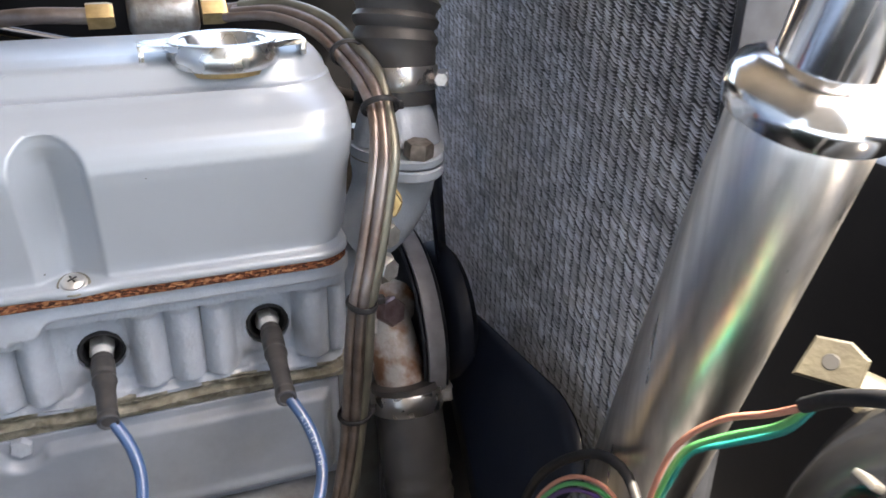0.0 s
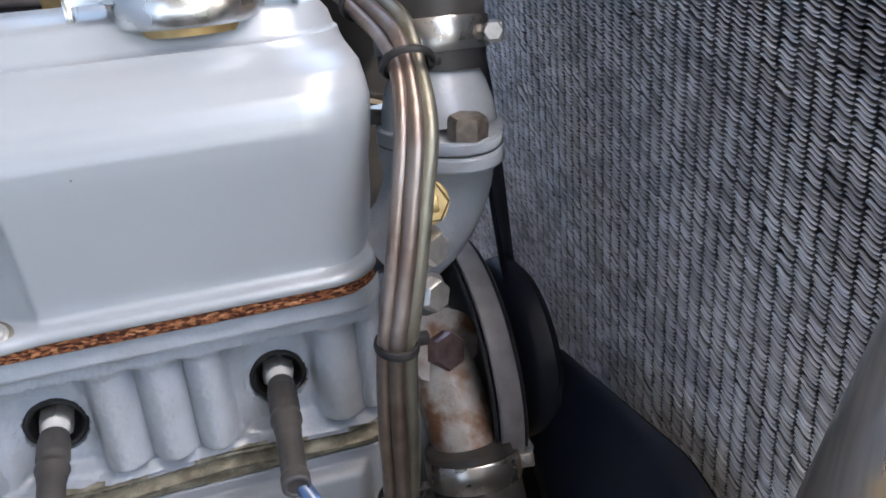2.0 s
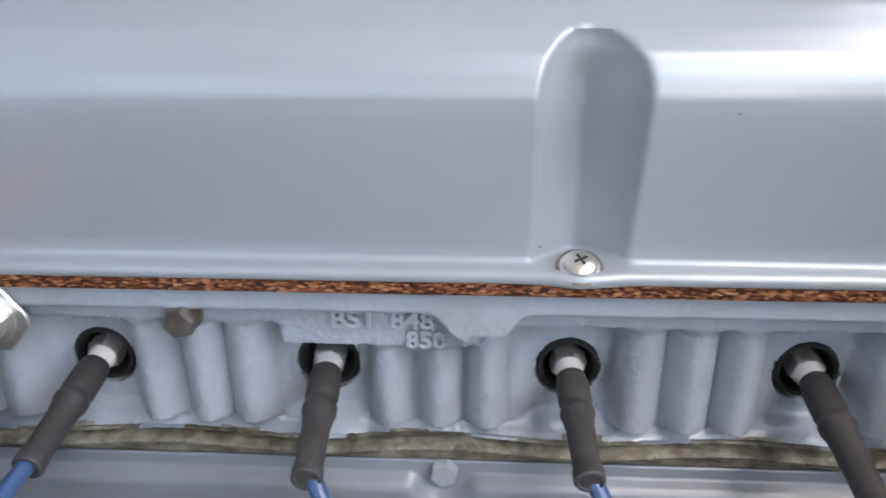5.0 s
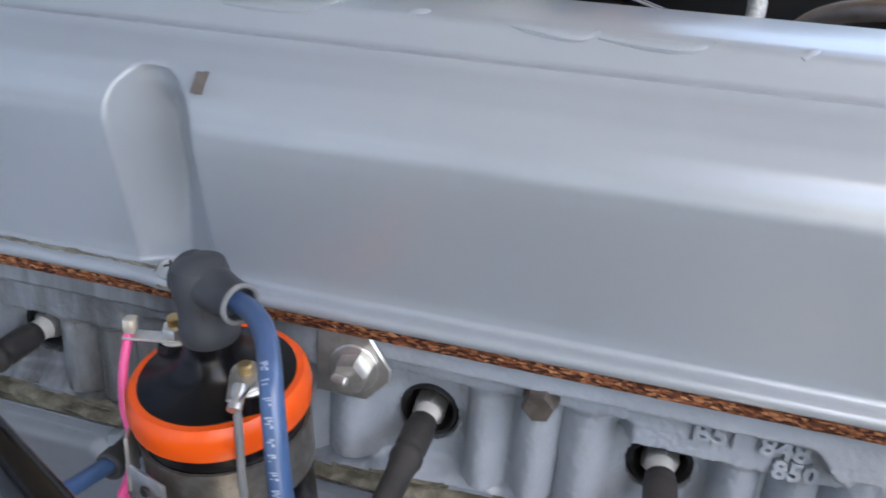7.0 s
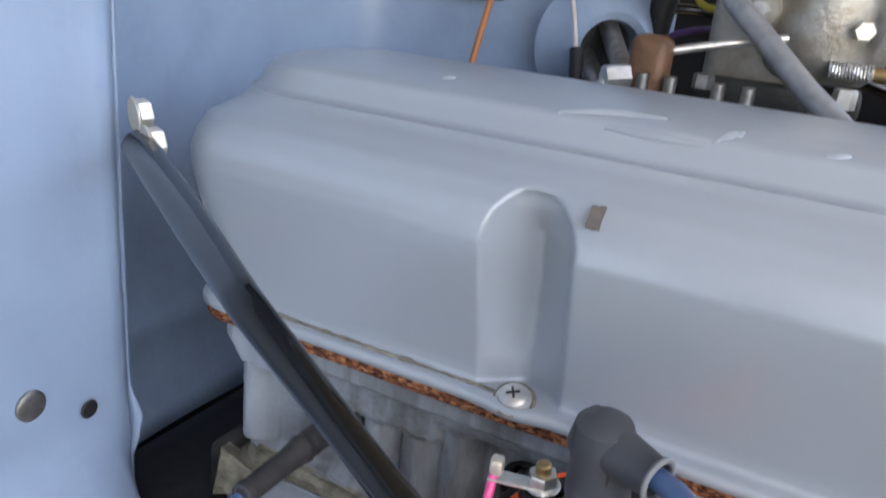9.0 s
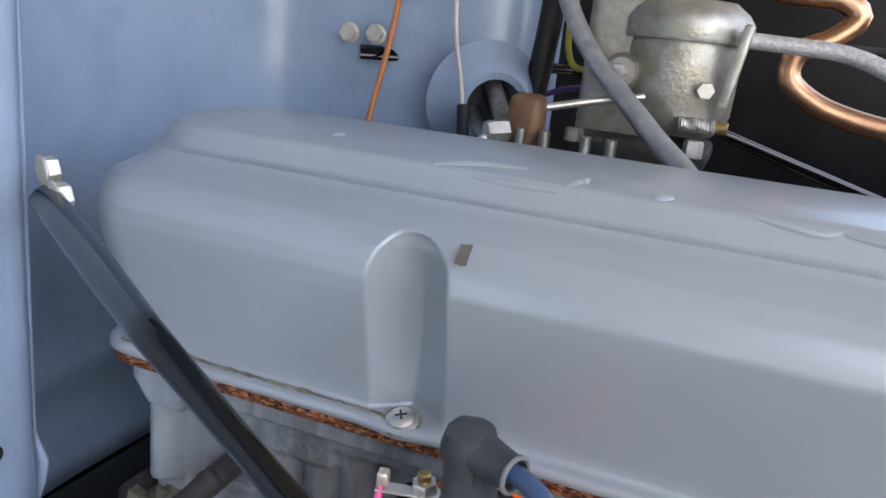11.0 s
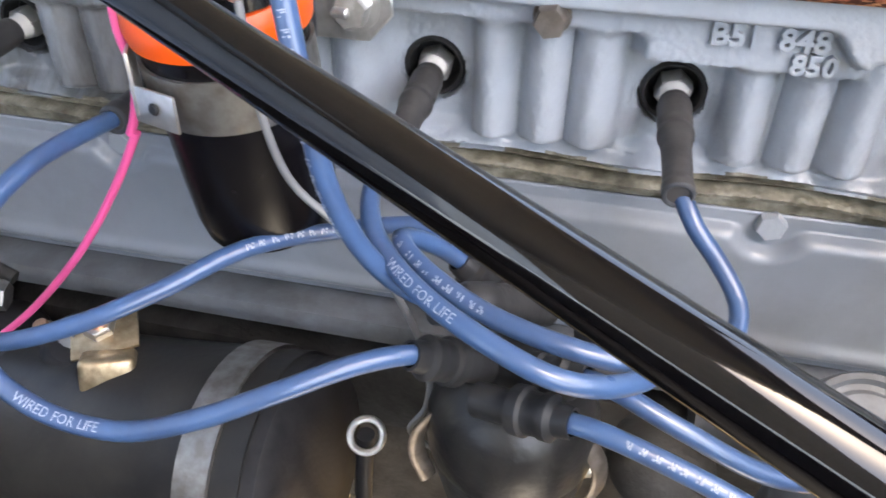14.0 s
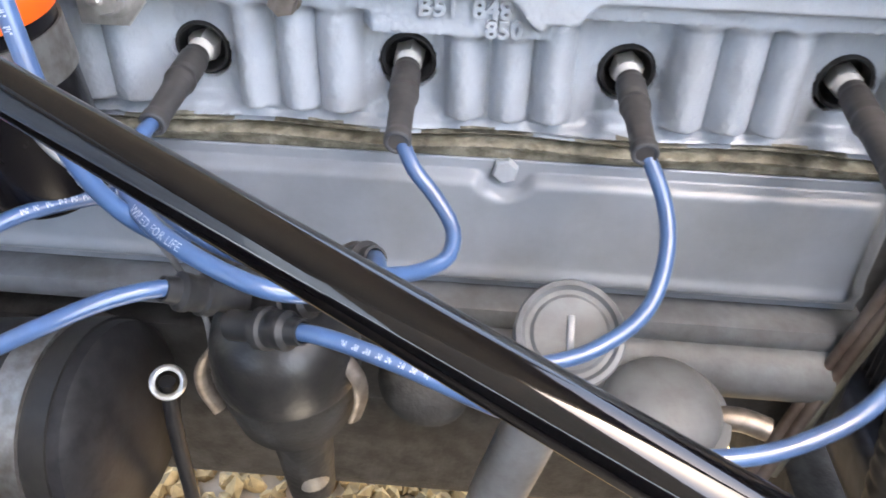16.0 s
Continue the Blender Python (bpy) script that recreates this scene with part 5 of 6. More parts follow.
def tie(at, way, R):
    t = thing("cable_tie", "black nylon cable tie round the steel lines", "cable tie", at, "cable ties")
    b = ring(R, 0.0013, (0, 0, 0), (0, 0, 1), 40, 8, 1.5)
    bmesh.ops.transform(b, matrix=Matrix.Translation(at) @ frame_of(way) @ Matrix.Diagonal((1.0, 0.78, 1, 1)), verts=b.verts)
    part("strap", b, RUBBER, t)
    part("lock", block((0.0055, 0.005, 0.0042), Vector(at) + Vector((R + 0.0005, 0.001, 0.0)), None, 0.0008), RUBBER, t)
tie((0.0640, 0.030, 1.1045), (0.1, -1, -0.3), 0.0098)
tie((0.0672, -0.026, 1.0860), (0, -0.75, -0.6), 0.0098)
tie((0.0440, -0.0615, 0.9890), (0.1, 0, 1), 0.0098)
tie((0.0428, -0.0385, 0.9000), (0, -0.3, 1), 0.0098)

# fuel line fittings behind the cover
ff = thing("fuel_filter", "chromed inline fuel filter with brass fittings", "fuel filter", (-0.032, 0.13, 1.11))
part("body", lathe([(0, 0), (0.010, 0), (0.0145, 0.003), (0.0155, 0.006), (0.0155, 0.038), (0.0145, 0.041), (0.010, 0.044), (0, 0.044)], (-0.054, 0.135, 1.1165), (1, 0, 0), 36), DULLSTEEL, ff)
for x in (-0.078, -0.008):
    part("fitting", hexa(0.0088, 0.016, (x, 0.135, 1.1165), (1, 0, 0)), BRASS, ff, "brass hexagon fitting")
part("line", tube(spline([(-0.16, 0.190, 1.085), (-0.145, 0.165, 1.108), (-0.115, 0.140, 1.117), (-0.075, 0.135, 1.1165)], 0.006), 0.0052, 16), LINE, ff)
part("line", tube(spline([(0.006, 0.135, 1.1165), (0.022, 0.132, 1.118), (0.036, 0.120, 1.1185), (0.05, 0.095, 1.1165), (0.060, 0.06, 1.111)], 0.005), 0.0046, 16), LINE, ff)

# ---- lower front: breather tube, pump ----
bt = thing("breather_tube", "grey painted oil filler tube with a flat cap beside the block", "filler tube", (-0.113, -0.085, 0.84))
part("cap", lathe([(0.0, 0.0070), (0.0150, 0.0070), (0.0165, 0.0055), (0.0185, 0.0055), (0.0200, 0.0075), (0.0222, 0.0070), (0.0230, 0.0050), (0.0230, -0.006), (0.0215, -0.008), (0, -0.008)], (-0.113, -0.0835, 0.8690), (0.0, -0.62, 0.78), 48), DULLPAINT, bt, "flat grey pressed cap")
part("cap_rib", block((0.0030, 0.015, 0.002), (-0.113, -0.0880, 0.8748), Matrix.Rotation(radians(38.5), 4, "X"), 0.0008), PRESSED, bt)
part("stem", tube(spline([(-0.113, -0.080, 0.868), (-0.115, -0.075, 0.84), (-0.124, -0.078, 0.80), (-0.136, -0.080, 0.755), (-0.14, -0.06, 0.70)], 0.006), 0.0140, 28), DULLPAINT, bt)
fp = thing("fuel_pump", "grey cast fuel pump low on the block", "fuel pump", (-0.06, -0.05, 0.80))
part("body", lathe([(0, 0), (0.026, 0), (0.029, 0.004), (0.029, 0.018), (0.026, 0.024), (0.018, 0.030), (0.008, 0.033), (0, 0.034)], (-0.060, -0.058, 0.790), (0.0, -0.2, 1), 36), DULLPAINT, fp)
part("flange", lathe([(0.029, 0.008), (0.034, 0.009), (0.034, 0.014), (0.029, 0.015)], (-0.060, -0.058, 0.790), (0.0, -0.2, 1), 36), DULLPAINT, fp)
part("outlet", tube(spline([(-0.035, -0.058, 0.80), (-0.02, -0.06, 0.802), (-0.008, -0.063, 0.80)], 0.004), 0.006, 16), BRONZE, fp, "weathered outlet fitting")
part("tappet_gallery", tube(spline([(-0.155, -0.020, 0.802), (-0.05, -0.020, 0.802), (0.03, -0.020, 0.802)], 0.02), 0.018, 24), DULLPAINT, engine)

# ---- distributor ----
dist = thing("distributor", "dusty dark distributor with rubber-booted towers", "distributor", (-0.23, -0.085, 0.84))
dc = Vector((-0.2310, -0.0900, 0.840))
part("body", lathe([(0, -0.09), (0.012, -0.09), (0.014, -0.05), (0.016, -0.03), (0.027, -0.018), (0.030, 0.0), (0.030, 0.012), (0, 0.012)], dc, (0, -0.12, 1), 36), SOOT, dist, "dirty cast body")
part("cap", lathe([(0.0315, 0.010), (0.0320, 0.014), (0.0310, 0.026), (0.028, 0.036), (0.020, 0.044), (0.010, 0.048), (0, 0.049)], dc, (0, -0.12, 1), 40), mat("dusty_bakelite", (0.012, 0.012, 0.013), 0.34, 0, (0.030, 0.029, 0.027), 90, 0.9, 0.15, 300, spec=0.45), dist, "dusty black cap")
ENDS = [L6, L5, L4, L3, L2, L1]
for (t, w, path) in ENDS:
    e, f = path[-1], path[-5]
    d = (e - f).normalized()
    tw = part("tower", lathe([(0.0058, -0.020), (0.0056, -0.007), (0.0078, -0.006), (0.0080, -0.002), (0.0068, -0.001), (0.0066, 0.003), (0.0072, 0.004), (0.0072, 0.007), (0.0052, 0.0085), (0.0047, 0.0135), (0.0038, 0.0135)], e - d * 0.004, -d, 22), DUSTY, dist, "grey-black rubber tower boot")
part("tower", lathe([(0.0078, -0.024), (0.0075, -0.010), (0.0070, -0.002), (0.0080, 0.0), (0.0080, 0.010), (0.0055, 0.014)], cw_path[-1], (cw_path[-4] - cw_path[-1]), 22), DUSTY, dist)
for sx in (-1, 1):
    part("cap_clip", tube(spline([dc + Vector((sx * 0.0295, -0.012, -0.012)), dc + Vector((sx * 0.0335, -0.014, 0.004)), dc + Vector((sx * 0.0325, -0.014, 0.016)), dc + Vector((sx * 0.026, -0.013, 0.026))], 0.003), 0.0024, 10, lambda s: (1.5, 0.5)), BRONZE, dist, "tarnished steel spring clip")
part("clamp_lever", tube(spline([(-0.262, -0.068, 0.808), (-0.245, -0.082, 0.817), (-0.225, -0.086, 0.824), (-0.2, -0.08, 0.826)], 0.004), 0.0052, 16, lambda s: (1.0, 0.6)), ALU, dist, "pale alloy advance lever")
part("lever_screw", cyl(0.0042, 0.006, (-0.2415, -0.085, 0.8175), (0, -0.4, 1), 16), STEEL, dist)
part("vacuum_can", lathe([(0, 0), (0.018, 0.001), (0.022, 0.005), (0.022, 0.012), (0.017, 0.018), (0.008, 0.024), (0, 0.024)], (-0.175, -0.075, 0.822), (0.3, -0.2, 1), 30), SOOT, dist)
part("adjuster", tube(spline([(-0.236, -0.084, 0.812), (-0.232, -0.086, 0.79), (-0.227, -0.088, 0.765)], 0.004), 0.0078, 18), ALU, dist)

# Added dark beam covers sunlit gravel that would show low on the right.
single("gravel_mask_beam", block((0.14, 1.0, 0.12), (0.22, 0.2, 0.43), None, 0.008), SOOT, "black beam added to hide sunlit gravel under the radiator", "crossmember", kind="structure")

# ---- starter and its cables ----
st = thing("starter_motor", "black starter motor with a bare steel band", "starter motor", (-0.40, -0.07, 0.80))
sa, sb = Vector((-0.468, -0.072, 0.776)), Vector((-0.326, -0.082, 0.790))
part("field_case", tube([sa.lerp(sb, k / 20) for k in range(21)], lambda s: 0.044 + 0.008 * s, 44), mat("starter_black", (0.012, 0.012, 0.013), 0.42, 0, (0.028, 0.027, 0.025), 40, 0.9, 0.1, 200, grime=(0.045, 0.042, 0.036), grime_scale=14, grime_amount=0.6, spec=0.3), st, "scuffed black case")
part("band", tube([sa.lerp(sb, 0.80 + 0.009 * k) for k in range(13)], 0.0532, 44), DULLSTEEL, st, "bare steel cover band")
part("end_cap", lathe([(0.0505, 0), (0.050, 0.006), (0.044, 0.011), (0.02, 0.013), (0, 0.013)], sb, sb - sa, 40), RUBBER, st, "black domed end cap")
part("eyelet", ring(0.0068, 0.0016, (-0.2905, -0.0870, 0.8260), (0.3, -0.6, 0.7), 28, 8), STEEL, st, "steel ring eyelet")
part("dipstick_tube", tube(spline([(-0.291, -0.0865, 0.826), (-0.294, -0.085, 0.79), (-0.298, -0.08, 0.72)], 0.006), 0.0038, 14), RUBBER, st)
sol = thing("starter_switch", "black starter switch with yellow zinc terminal hardware", "starter switch", (-0.44, -0.07, 0.83))
part("body", lathe([(0, 0), (0.017, 0), (0.0195, 0.004), (0.0195, 0.018), (0.015, 0.024), (0, 0.026)], (-0.440, -0.060, 0.806), (0.2, -0.2, 1), 32), RUBBER, sol)
part("terminal_strap", block((0.030, 0.020, 0.0022), (-0.4215, -0.066, 0.8345), pose(0, 0, 0, 18, -6, 28), 0.0007), CAD, sol, "yellow zinc strap")
part("terminal_strap", block((0.024, 0.015, 0.017), (-0.4125, -0.080, 0.8270), pose(0, 0, 0, -20, 6, 26), 0.003, 3), CAD, sol, "folded yellow zinc terminal box")
part("terminal_strap", block((0.018, 0.0150, 0.0022), (-0.4460, -0.079, 0.8175), pose(0, 0, 0, 30, 0, 15), 0.0007), CAD, sol)
for at, r, m_ in (((-0.4245, -0.0640, 0.8360), 0.0074, STEEL), ((-0.4590, -0.0600, 0.8200), 0.0066, CAD), ((-0.4465, -0.0660, 0.8180), 0.0058, STEEL)):
    part("washer", cyl(r * 1.28, 0.0014, Vector(at) - Vector((0, -0.0004, 0.0014)), (0.05, -0.3, 1), 22), STEEL, sol)
    n_ = part("terminal_nut", hexa(r, 0.0055, at, (0.05, -0.3, 1), twist=r * 90), m_, sol, "plated terminal nut")
    part("stud", cyl(r * 0.55, 0.0115, at, (0.05, -0.3, 1), 18), COPPER, n_, "copper threaded stud")
cable = thing("battery_cable", "thick black battery cable with a heat-shrunk end", "cable", (-0.49, -0.07, 0.81))
part("cable", tube(spline([(-0.436, -0.066, 0.8290), (-0.455, -0.0665, 0.8185), (-0.490, -0.068, 0.805), (-0.54, -0.073, 0.788), (-0.60, -0.08, 0.768)], 0.005), 0.0056, 16), RUBBER, cable)
part("sleeve", tube(spline([(-0.432, -0.066, 0.8315), (-0.445, -0.0663, 0.8240)], 0.003), 0.0066, 16), GREY_WIRE, cable, "grey heat-shrunk end")
strap = thing("earth_strap", "flat tinned copper braided earth strap", "earth strap", (-0.535, -0.06, 0.76))
sp = spline([(-0.512, -0.044, 0.885), (-0.524, -0.050, 0.856), (-0.531, -0.060, 0.807), (-0.5476, -0.066, 0.737), (-0.576, -0.062, 0.655)], 0.0016)
wide = Vector((0.88, -0.20, 0.42)).normalized()
rows_, cols_ = len(sp), 25
gi, gj = np.meshgrid(np.arange(rows_), np.linspace(-1, 1, cols_), indexing="ij")
weave = 0.0010 * np.abs(np.sin(gi * 0.55 + np.abs(gj) * 7.0)) * (1 - gj ** 8) + 0.0008 * np.cos(gj * 13)
P = np.array([tuple(p) for p in sp])[:, None, :] + gj[..., None] * 0.0160 * np.array(wide)[None, None, :]
lift = np.array((-0.1, -0.9, 0.35)) / np.linalg.norm((-0.1, -0.9, 0.35))
P = P + weave[..., None] * lift
braid = new("braid", grid_mesh(P[..., 0], P[..., 1], P[..., 2], BRAID, "braid"))
so = braid.modifiers.new("thick", "SOLIDIFY")
so.thickness = 0.002
braid.parent = strap
braid.matrix_parent_inverse = strap.matrix_basis.inverted()
part("strap_clip", block((0.046, 0.010, 0.013), (-0.528, -0.058, 0.830), Matrix.Rotation(radians(-12), 4, "Z") @ Matrix.Rotation(radians(-22), 4, "Y"), 0.003), RUBBER, strap, "black rubber band round the strap")
rod2 = thing("clutch_linkage", "dark linkage rods with a ribbed rubber boot beside the bell housing", "linkage", (-0.53, -0.03, 0.85))
part("rod", tube(spline([(-0.600, -0.030, 0.876), (-0.554, -0.030, 0.853), (-0.499, -0.030, 0.825)], 0.006), 0.0040, 14), SOOT, rod2)
rb = spline([(-0.62, -0.055, 0.813), (-0.576, -0.055, 0.821), (-0.514, -0.055, 0.832)], 0.0012)
part("boot", tube(rb, lambda s: 0.0072 + 0.0008 * math.sin(s * 190), 18), RUBBER, rod2, "ribbed black rubber boot")
part("swivel", hexa(0.0085, 0.016, (-0.510, -0.046, 0.826), (1, 0.3, -0.2)), DULLSTEEL, rod2)
part("pivot_cap", lathe([(0, 0), (0.021, 0), (0.024, 0.004), (0.024, 0.030), (0.019, 0.036), (0, 0.037)], (-0.500, -0.036, 0.786), (-0.1, -0.9, 0.45), 32), RUBBER, rod2, "black rubber cap")
part("pivot_bolt", hexa(0.0072, 0.006, (-0.5045, -0.070, 0.803), (-0.1, -0.9, 0.45)), ZINC, rod2, "bright bolt head")
bell = thing("bell_housing", "greasy dark bell housing behind the block", "bell housing", (-0.60, 0.05, 0.72))
part("casting", block((0.09, 0.26, 0.30), (-0.588, 0.06, 0.725), None, 0.03, 3), RUBBER, bell)
part("flange", block((0.012, 0.10, 0.03), (-0.536, 0.035, 0.903), None, 0.004), SOOT, bell)
part("corner_lug", plate([(-0.008, -0.012), (0.016, -0.004), (0.018, 0.004), (-0.006, 0.014)], 0.010, (-0.526, -0.010, 0.905), pose(0, 0, 0, 80, 0, 10), 0.001), DIRTY, bell, "olive stained corner lug")
for y, z in ((-0.012, 0.865), (-0.014, 0.84)):
    bolt("housing_bolt", (-0.535, y, z), (-0.4, -1, 0.2), 0.0075, 0.007, SOOT, "", 0.010, bell)

# ---- far side: carburettor, linkage, pipes ----
carb = thing("carburettor", "stained cast alloy carburettor on the far side of the engine", "carburettor", (-0.325, 0.23, 1.10))
part("bowl", lathe([(0, 0), (0.024, 0), (0.030, 0.006), (0.033, 0.014), (0.034, 0.05), (0.033, 0.056), (0, 0.056)], (-0.318, 0.225, 1.116), (0, 0, 1), 40), ALU, carb)
part("bowl_cover", lathe([(0.037, 0), (0.038, 0.003), (0.038, 0.012), (0.034, 0.018), (0.026, 0.024), (0, 0.025)], (-0.318, 0.225, 1.172), (0, 0, 1), 40), ALU, carb)
part("body", block((0.055, 0.06, 0.10), (-0.352, 0.245, 1.150), None, 0.008, 3), ALU, carb)
part("air_horn", lathe([(0.03, 0), (0.03, 0.03), (0.033, 0.034), (0.033, 0.05), (0.029, 0.05), (0.028, 0.01), (0, 0.01)], (-0.345, 0.245, 1.198), (0, 0, 1), 40), ALU, carb)
part("boss", lathe([(0.012, 0), (0.012, 0.012), (0.009, 0.016), (0, 0.016)], (-0.350, 0.216, 1.150), (-0.1, -1, 0), 24), ALU, carb)
part("screw", hexa(0.0055, 0.005, (-0.352, 0.199, 1.150), (-0.1, -1, 0)), STEEL, carb)
part("screw", hexa(0.0055, 0.006, (-0.300, 0.190, 1.145), (0.1, -1, 0)), STEEL, carb)
part("lever", block((0.006, 0.010, 0.048), (-0.286, 0.195, 1.160), Matrix.Rotation(0.15, 4, "Y"), 0.002), ALU, carb)
part("base", block((0.085, 0.07, 0.014), (-0.335, 0.225, 1.105), None, 0.004), SOOT, carb)
sppts = [Vector((-0.312 + 0.00021 * k, 0.192 + 0.004 * math.cos(k * 0.8), 1.1245 + 0.004 * math.sin(k * 0.8))) for k in range(100)]
part("throttle_spring", tube(sppts, 0.0007, 6), STEEL, carb)
part("adjuster", cyl(0.004, 0.007, (-0.291, 0.192, 1.1245), (1, 0, 0), 16), BRASS, carb)
part("stud_nut", hexa(0.006, 0.010, (-0.301, 0.188, 1.106), (0, 0, 1)), STEEL, carb)
part("stud_nut", hexa(0.006, 0.008, (-0.372, 0.188, 1.106), (0, 0, 1)), DULLSTEEL, carb)
manifold = thing("intake_manifold", "dark sooty intake manifold beside the head", "manifold", (-0.25, 0.22, 1.03))
part("runner", tube(spline([(-0.50, 0.22, 1.04), (-0.36, 0.225, 1.06), (-0.24, 0.225, 1.055), (-0.05, 0.215, 1.03), (0.02, 0.21, 1.02)], 0.01), 0.032, 28), SOOT, manifold)
part("riser", lathe([(0.036, 0), (0.034, 0.03), (0.04, 0.04), (0, 0.04)], (-0.335, 0.225, 1.058), (0, 0, 1), 30), SOOT, manifold)
for x in (-0.40, -0.385, -0.36, -0.345):
    part("stud", cyl(0.0035, 0.02, (x, 0.165, 1.092), (0, 0, 1), 12), DULLSTEEL, manifold)
vh = thing("vacuum_hose", "shiny grey vacuum hose dropping behind the cover", "hose", (-0.30, 0.14, 1.1))
part("tube", tube(spline([(-0.415, 0.235, 1.235), (-0.395, 0.222, 1.19), (-0.370, 0.200, 1.158), (-0.345, 0.178, 1.137), (-0.318, 0.158, 1.115), (-0.297, 0.141, 1.100), (-0.285, 0.132, 1.085)], 0.005), 0.0060, 20), mat("grey_hose", (0.36, 0.37, 0.38), 0.3, 0.3, (0.24, 0.245, 0.25), 120, 0.8), vh)
fit_ = thing("brown_fitting", "rusty brown pipe fitting with a bright union", "fitting", (-0.405, 0.17, 1.11))
part("body", block((0.022, 0.020, 0.040), (-0.400, 0.176, 1.112), None, 0.006, 3), BROWN, fit_)
part("union", hexa(0.0075, 0.014, (-0.410, 0.170, 1.108), (-0.7, -0.6, -0.1)), STEEL, fit_)
part("pipe", tube(spline([(-0.415, 0.166, 1.107), (-0.424, 0.160, 1.100), (-0.43, 0.155, 1.085)], 0.004), 0.003, 12), STEEL, fit_)
part("link", tube(spline([(-0.392, 0.180, 1.124), (-0.36, 0.19, 1.132), (-0.33, 0.2, 1.138)], 0.006), 0.0025, 12), STEEL, fit_)
pipe = thing("copper_fuel_pipe", "copper fuel pipe bent in a double loop", "pipe", (-0.2, 0.24, 1.16))
part("pipe", tube(spline([(-0.30, 0.24, 1.215), (-0.262, 0.24, 1.206), (-0.235, 0.245, 1.205), (-0.224, 0.245, 1.196), (-0.236, 0.243, 1.182), (-0.254, 0.24, 1.172), (-0.256, 0.238, 1.157), (-0.240, 0.238, 1.144), (-0.215, 0.239, 1.136), (-0.178, 0.24, 1.131), (-0.15, 0.24, 1.13)], 0.004), 0.0068, 18), COPPER, pipe)
part("nut", hexa(0.0095, 0.016, (-0.172, 0.24, 1.131), (1, 0, 0)), ZINC, pipe)
bh = thing("braided_line", "steel-braided line arching past the carburettor", "hose", (-0.25, 0.2, 1.17))
part("tube", tube(spline([(-0.315, 0.205, 1.176), (-0.268, 0.205, 1.175), (-0.227, 0.203, 1.172), (-0.199, 0.195, 1.160), (-0.183, 0.19, 1.143), (-0.172, 0.185, 1.115), (-0.175, 0.175, 1.08)], 0.004), 0.0048, 18), BRAID, bh)
rodx = thing("throttle_rod", "straight grey throttle rod above the manifold", "rod", (-0.2, 0.26, 1.18))
part("rod", tube([Vector((-0.33 + 0.03 * k, 0.262, 1.178)) for k in range(18)], 0.0025, 14), SOOT, rodx)
ow = thing("orange_wire", "thin orange-brown wire hanging by the bulkhead", "wire", (-0.52, 0.2, 1.1))
part("wire", tube(spline([(-0.505, 0.225, 1.30), (-0.516, 0.22, 1.168), (-0.521, 0.202, 1.101), (-0.524, 0.19, 1.05)], 0.006), 0.0023, 10), mat("rust_orange_wire", (0.42, 0.15, 0.05), 0.5), ow)
ow2 = thing("white_wire", "thin pale wire with a taped end by the bulkhead", "wire", (-0.45, 0.2, 1.1))
part("wire", tube(spline([(-0.475, 0.225, 1.30), (-0.470, 0.22, 1.17), (-0.455, 0.205, 1.125), (-0.445, 0.192, 1.090), (-0.440, 0.185, 1.06)], 0.006), 0.0015, 10), mat("pale_wire", (0.55, 0.48, 0.44), 0.5), ow2)
part("tape", tube(spline([(-0.452, 0.202, 1.117), (-0.448, 0.196, 1.100), (-0.444, 0.190, 1.086)], 0.004), 0.0042, 12), RUBBER, ow2)
arch = thing("steering_grommet", "raised blue-grey grommet dome with a steering rod through it", "grommet", (-0.445, 0.24, 1.13))
part("dome", lathe([(0.044, 0), (0.036, 0.008), (0.028, 0.020), (0.025, 0.023), (0.020, 0.021), (0.018, 0.010), (0.018, 0.0)], (-0.452, 0.248, 1.118), (0.55, -0.75, -0.1), 40), BLUEPAINT, arch)
# Black disc paints the dark inside of the dome.
part("bore", cyl(0.0185, 0.004, (-0.450, 0.246, 1.118), (0.55, -0.75, -0.1), 32), DEEP, arch)
part("rod", tube(spline([(-0.462, 0.262, 1.150), (-0.435, 0.225, 1.120), (-0.405, 0.185, 1.088)], 0.006), 0.0062, 18), DULLSTEEL, arch)
part("rod", tube(spline([(-0.465, 0.250, 1.118), (-0.440, 0.215, 1.098), (-0.415, 0.18, 1.08)], 0.006), 0.0055, 18), DULLSTEEL, arch)
bp = thing("bundle_conduit", "black conduit down the bulkhead edge", "conduit", (-0.42, 0.25, 1.1))
part("tube", tube(spline([(-0.412, 0.262, 1.40), (-0.414, 0.262, 1.20), (-0.420, 0.262, 1.13), (-0.43, 0.262, 1.05)], 0.008), 0.0085, 18), RUBBER, bp)
yw = thing("yellow_wire", "thin yellow wire loop behind the carburettor", "wire", (-0.39, 0.26, 1.15))
part("wire", tube(spline([(-0.395, 0.27, 1.22), (-0.402, 0.265, 1.175), (-0.394, 0.258, 1.150), (-0.375, 0.256, 1.148)], 0.004), 0.0022, 10), YELLOW, yw)
vw = thing("violet_wire", "thin violet wire behind the carburettor", "wire", (-0.40, 0.27, 1.13))
part("wire", tube(spline([(-0.43, 0.275, 1.120), (-0.40, 0.275, 1.133), (-0.37, 0.275, 1.136), (-0.33, 0.28, 1.135)], 0.005), 0.0022, 10), VIOLET, vw)

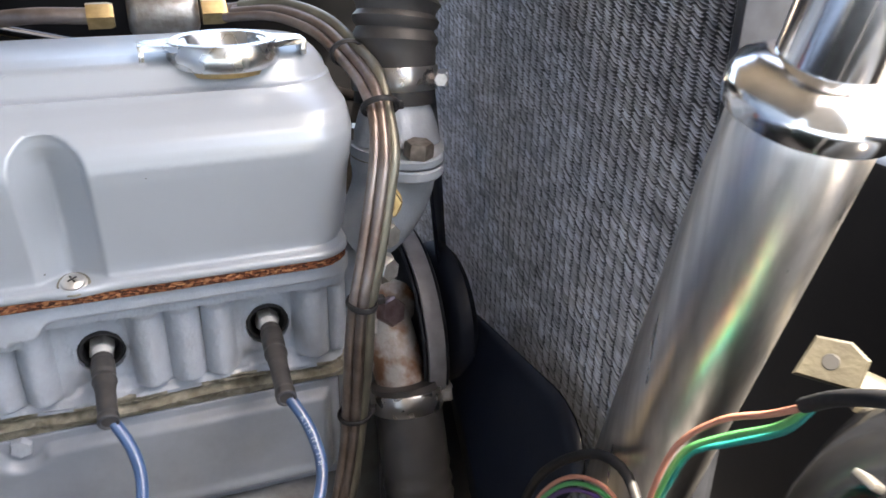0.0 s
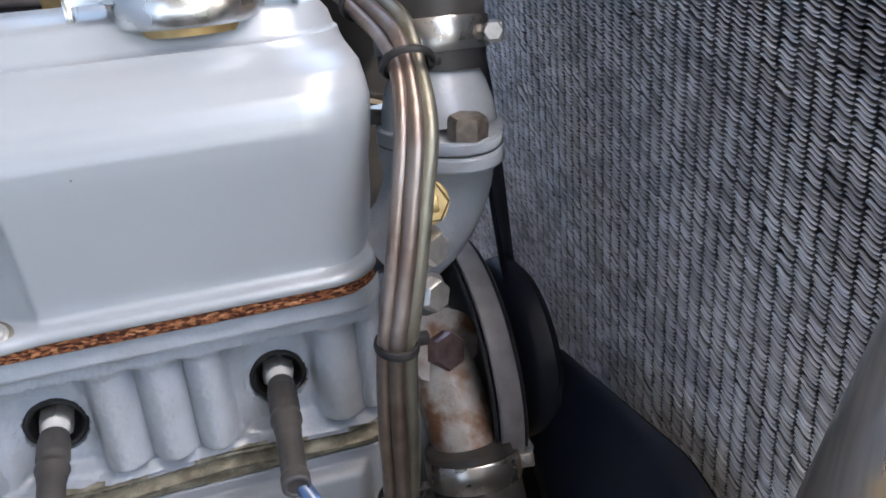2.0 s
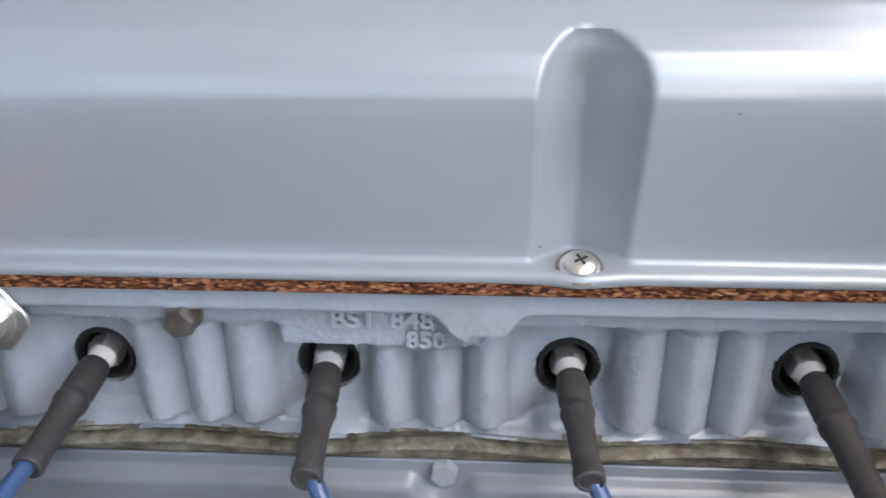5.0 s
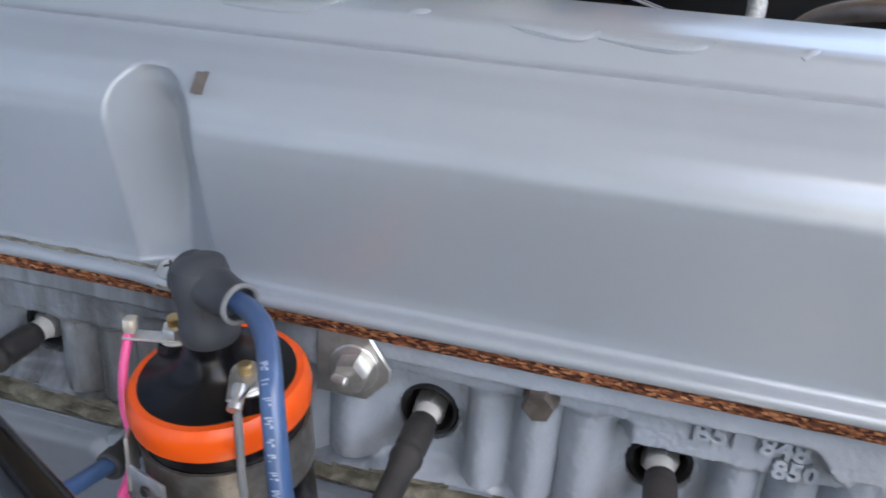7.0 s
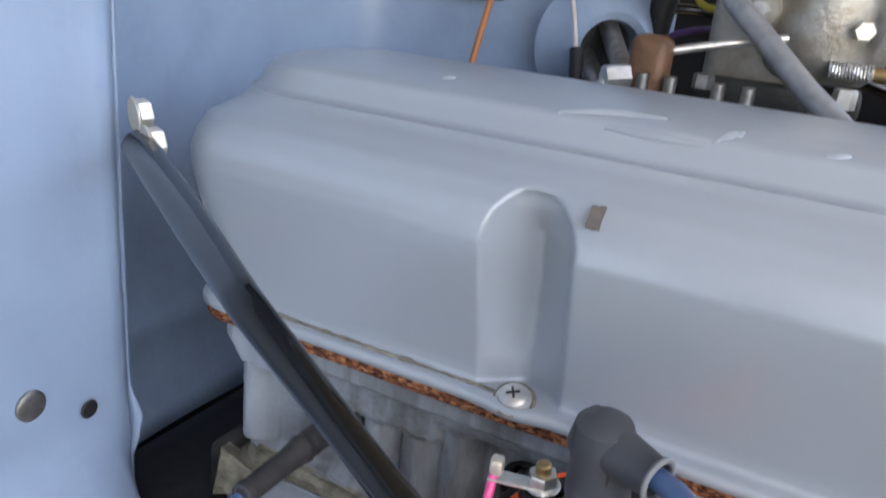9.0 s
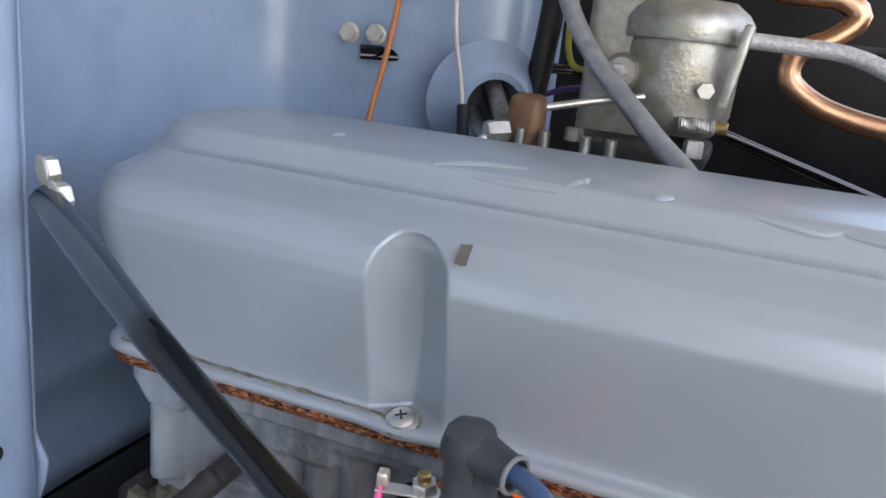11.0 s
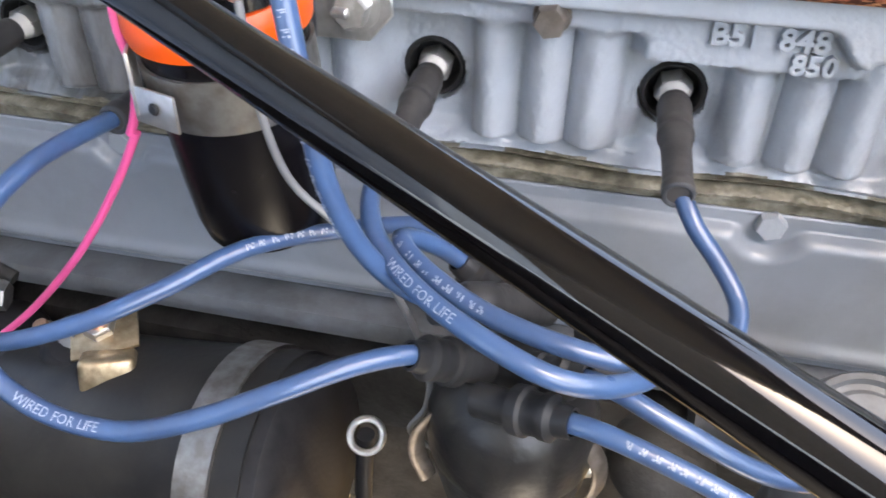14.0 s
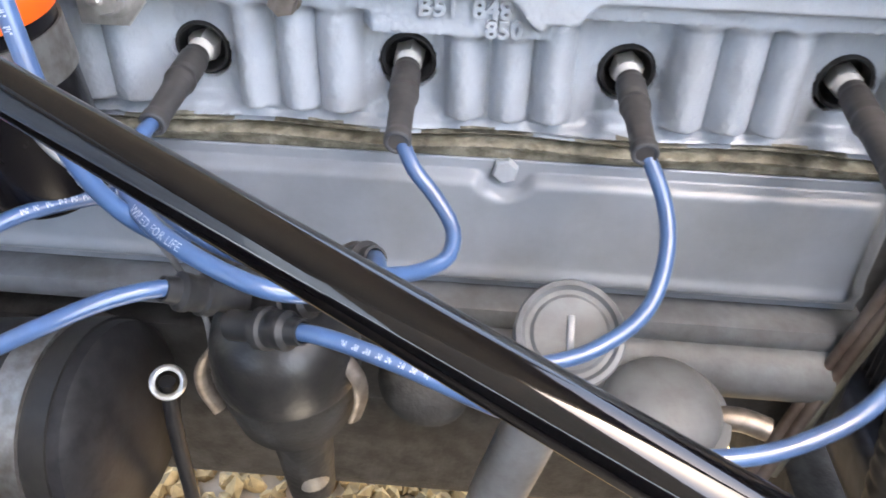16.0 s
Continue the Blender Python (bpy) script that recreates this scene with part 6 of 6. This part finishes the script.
# ---- front corner: wing loom, lamp bowl, bracket ----
loom = thing("wiring_loom", "black sheathed loom with salmon, green and teal wires", "wiring loom", (0.14, -0.25, 1.0))
part("sheath", tube(spline([(0.115, -0.285, 1.060), (0.110, -0.300, 1.074), (0.106, -0.325, 1.090), (0.10, -0.37, 1.11)], 0.005), 0.0023, 16), RUBBER, loom)
for dx, mat_, z0 in ((0.000, SALMON, 0.0), (0.004, GREEN, -0.004), (0.007, TEAL, -0.006)):
    part("wire", tube(spline([(0.1135 + dx * 0.1, -0.289, 1.0632 + z0 * 0.1), (0.122 + dx, -0.268, 1.043 + z0 * 1.5), (0.121 + dx, -0.250, 1.028 + z0 * 2), (0.117 + dx, -0.236, 1.008 + z0), (0.115 + dx, -0.229, 0.982), (0.118, -0.222, 0.95)], 0.004), 0.0012, 12), mat_, loom)
part("sheath", tube(spline([(0.119, -0.222, 0.955), (0.121, -0.205, 0.966), (0.121, -0.186, 0.962), (0.118, -0.165, 0.945), (0.115, -0.140, 0.912), (0.112, -0.125, 0.87)], 0.005), 0.0024, 16), RUBBER, loom)
for off, mat_ in ((0.004, SALMON), (0.008, GREEN), (0.012, VIOLET)):
    part("wire", tube(spline([(0.117, -0.216, 0.957 - off), (0.117, -0.195, 0.957 - off), (0.115, -0.172, 0.944 - off), (0.112, -0.150, 0.915 - off), (0.11, -0.14, 0.88)], 0.004), 0.0011, 12), mat_, loom)
lampbowl = thing("headlamp_bowl", "glossy black domed headlamp bowl inside the wing", "headlamp bowl", (0.17, -0.32, 0.95))
part("bowl", lathe([(0, 0.085), (0.03, 0.082), (0.06, 0.07), (0.085, 0.045), (0.095, 0.015), (0.098, -0.02), (0.10, -0.06)], (0.185, -0.345, 0.985), (-0.75, 0.2, 0.5), 56), LAMP, lampbowl)
part("spring_clip", block((0.009, 0.008, 0.003), (0.130, -0.300, 1.040), Matrix.Rotation(0.6, 4, "Y"), 0.001), DULLSTEEL, lampbowl)
wingbr = thing("wing_bracket", "primer-stained bracket with a round hole", "bracket", (0.20, -0.25, 1.03))
part("plate", plate([(-0.012, -0.009), (0.012, -0.008), (0.013, 0.005), (0.005, 0.010), (-0.008, 0.0085)], 0.003, (0.190, -0.231, 1.024), frame_of((-0.70, -0.45, 0.55)), 0.001), OLIVE, wingbr)
# Solid black disc paints the bracket's hole dark.
part("hole", cyl(0.0036, 0.0033, (0.190, -0.231, 1.024), (-0.70, -0.45, 0.55), 24), DEEP, wingbr)
part("stay", tube(spline([(0.196, -0.240, 1.016), (0.225, -0.262, 1.004), (0.27, -0.30, 0.99)], 0.006), 0.006, 12, lambda s: (1.6, 0.5)), OLIVE, wingbr)
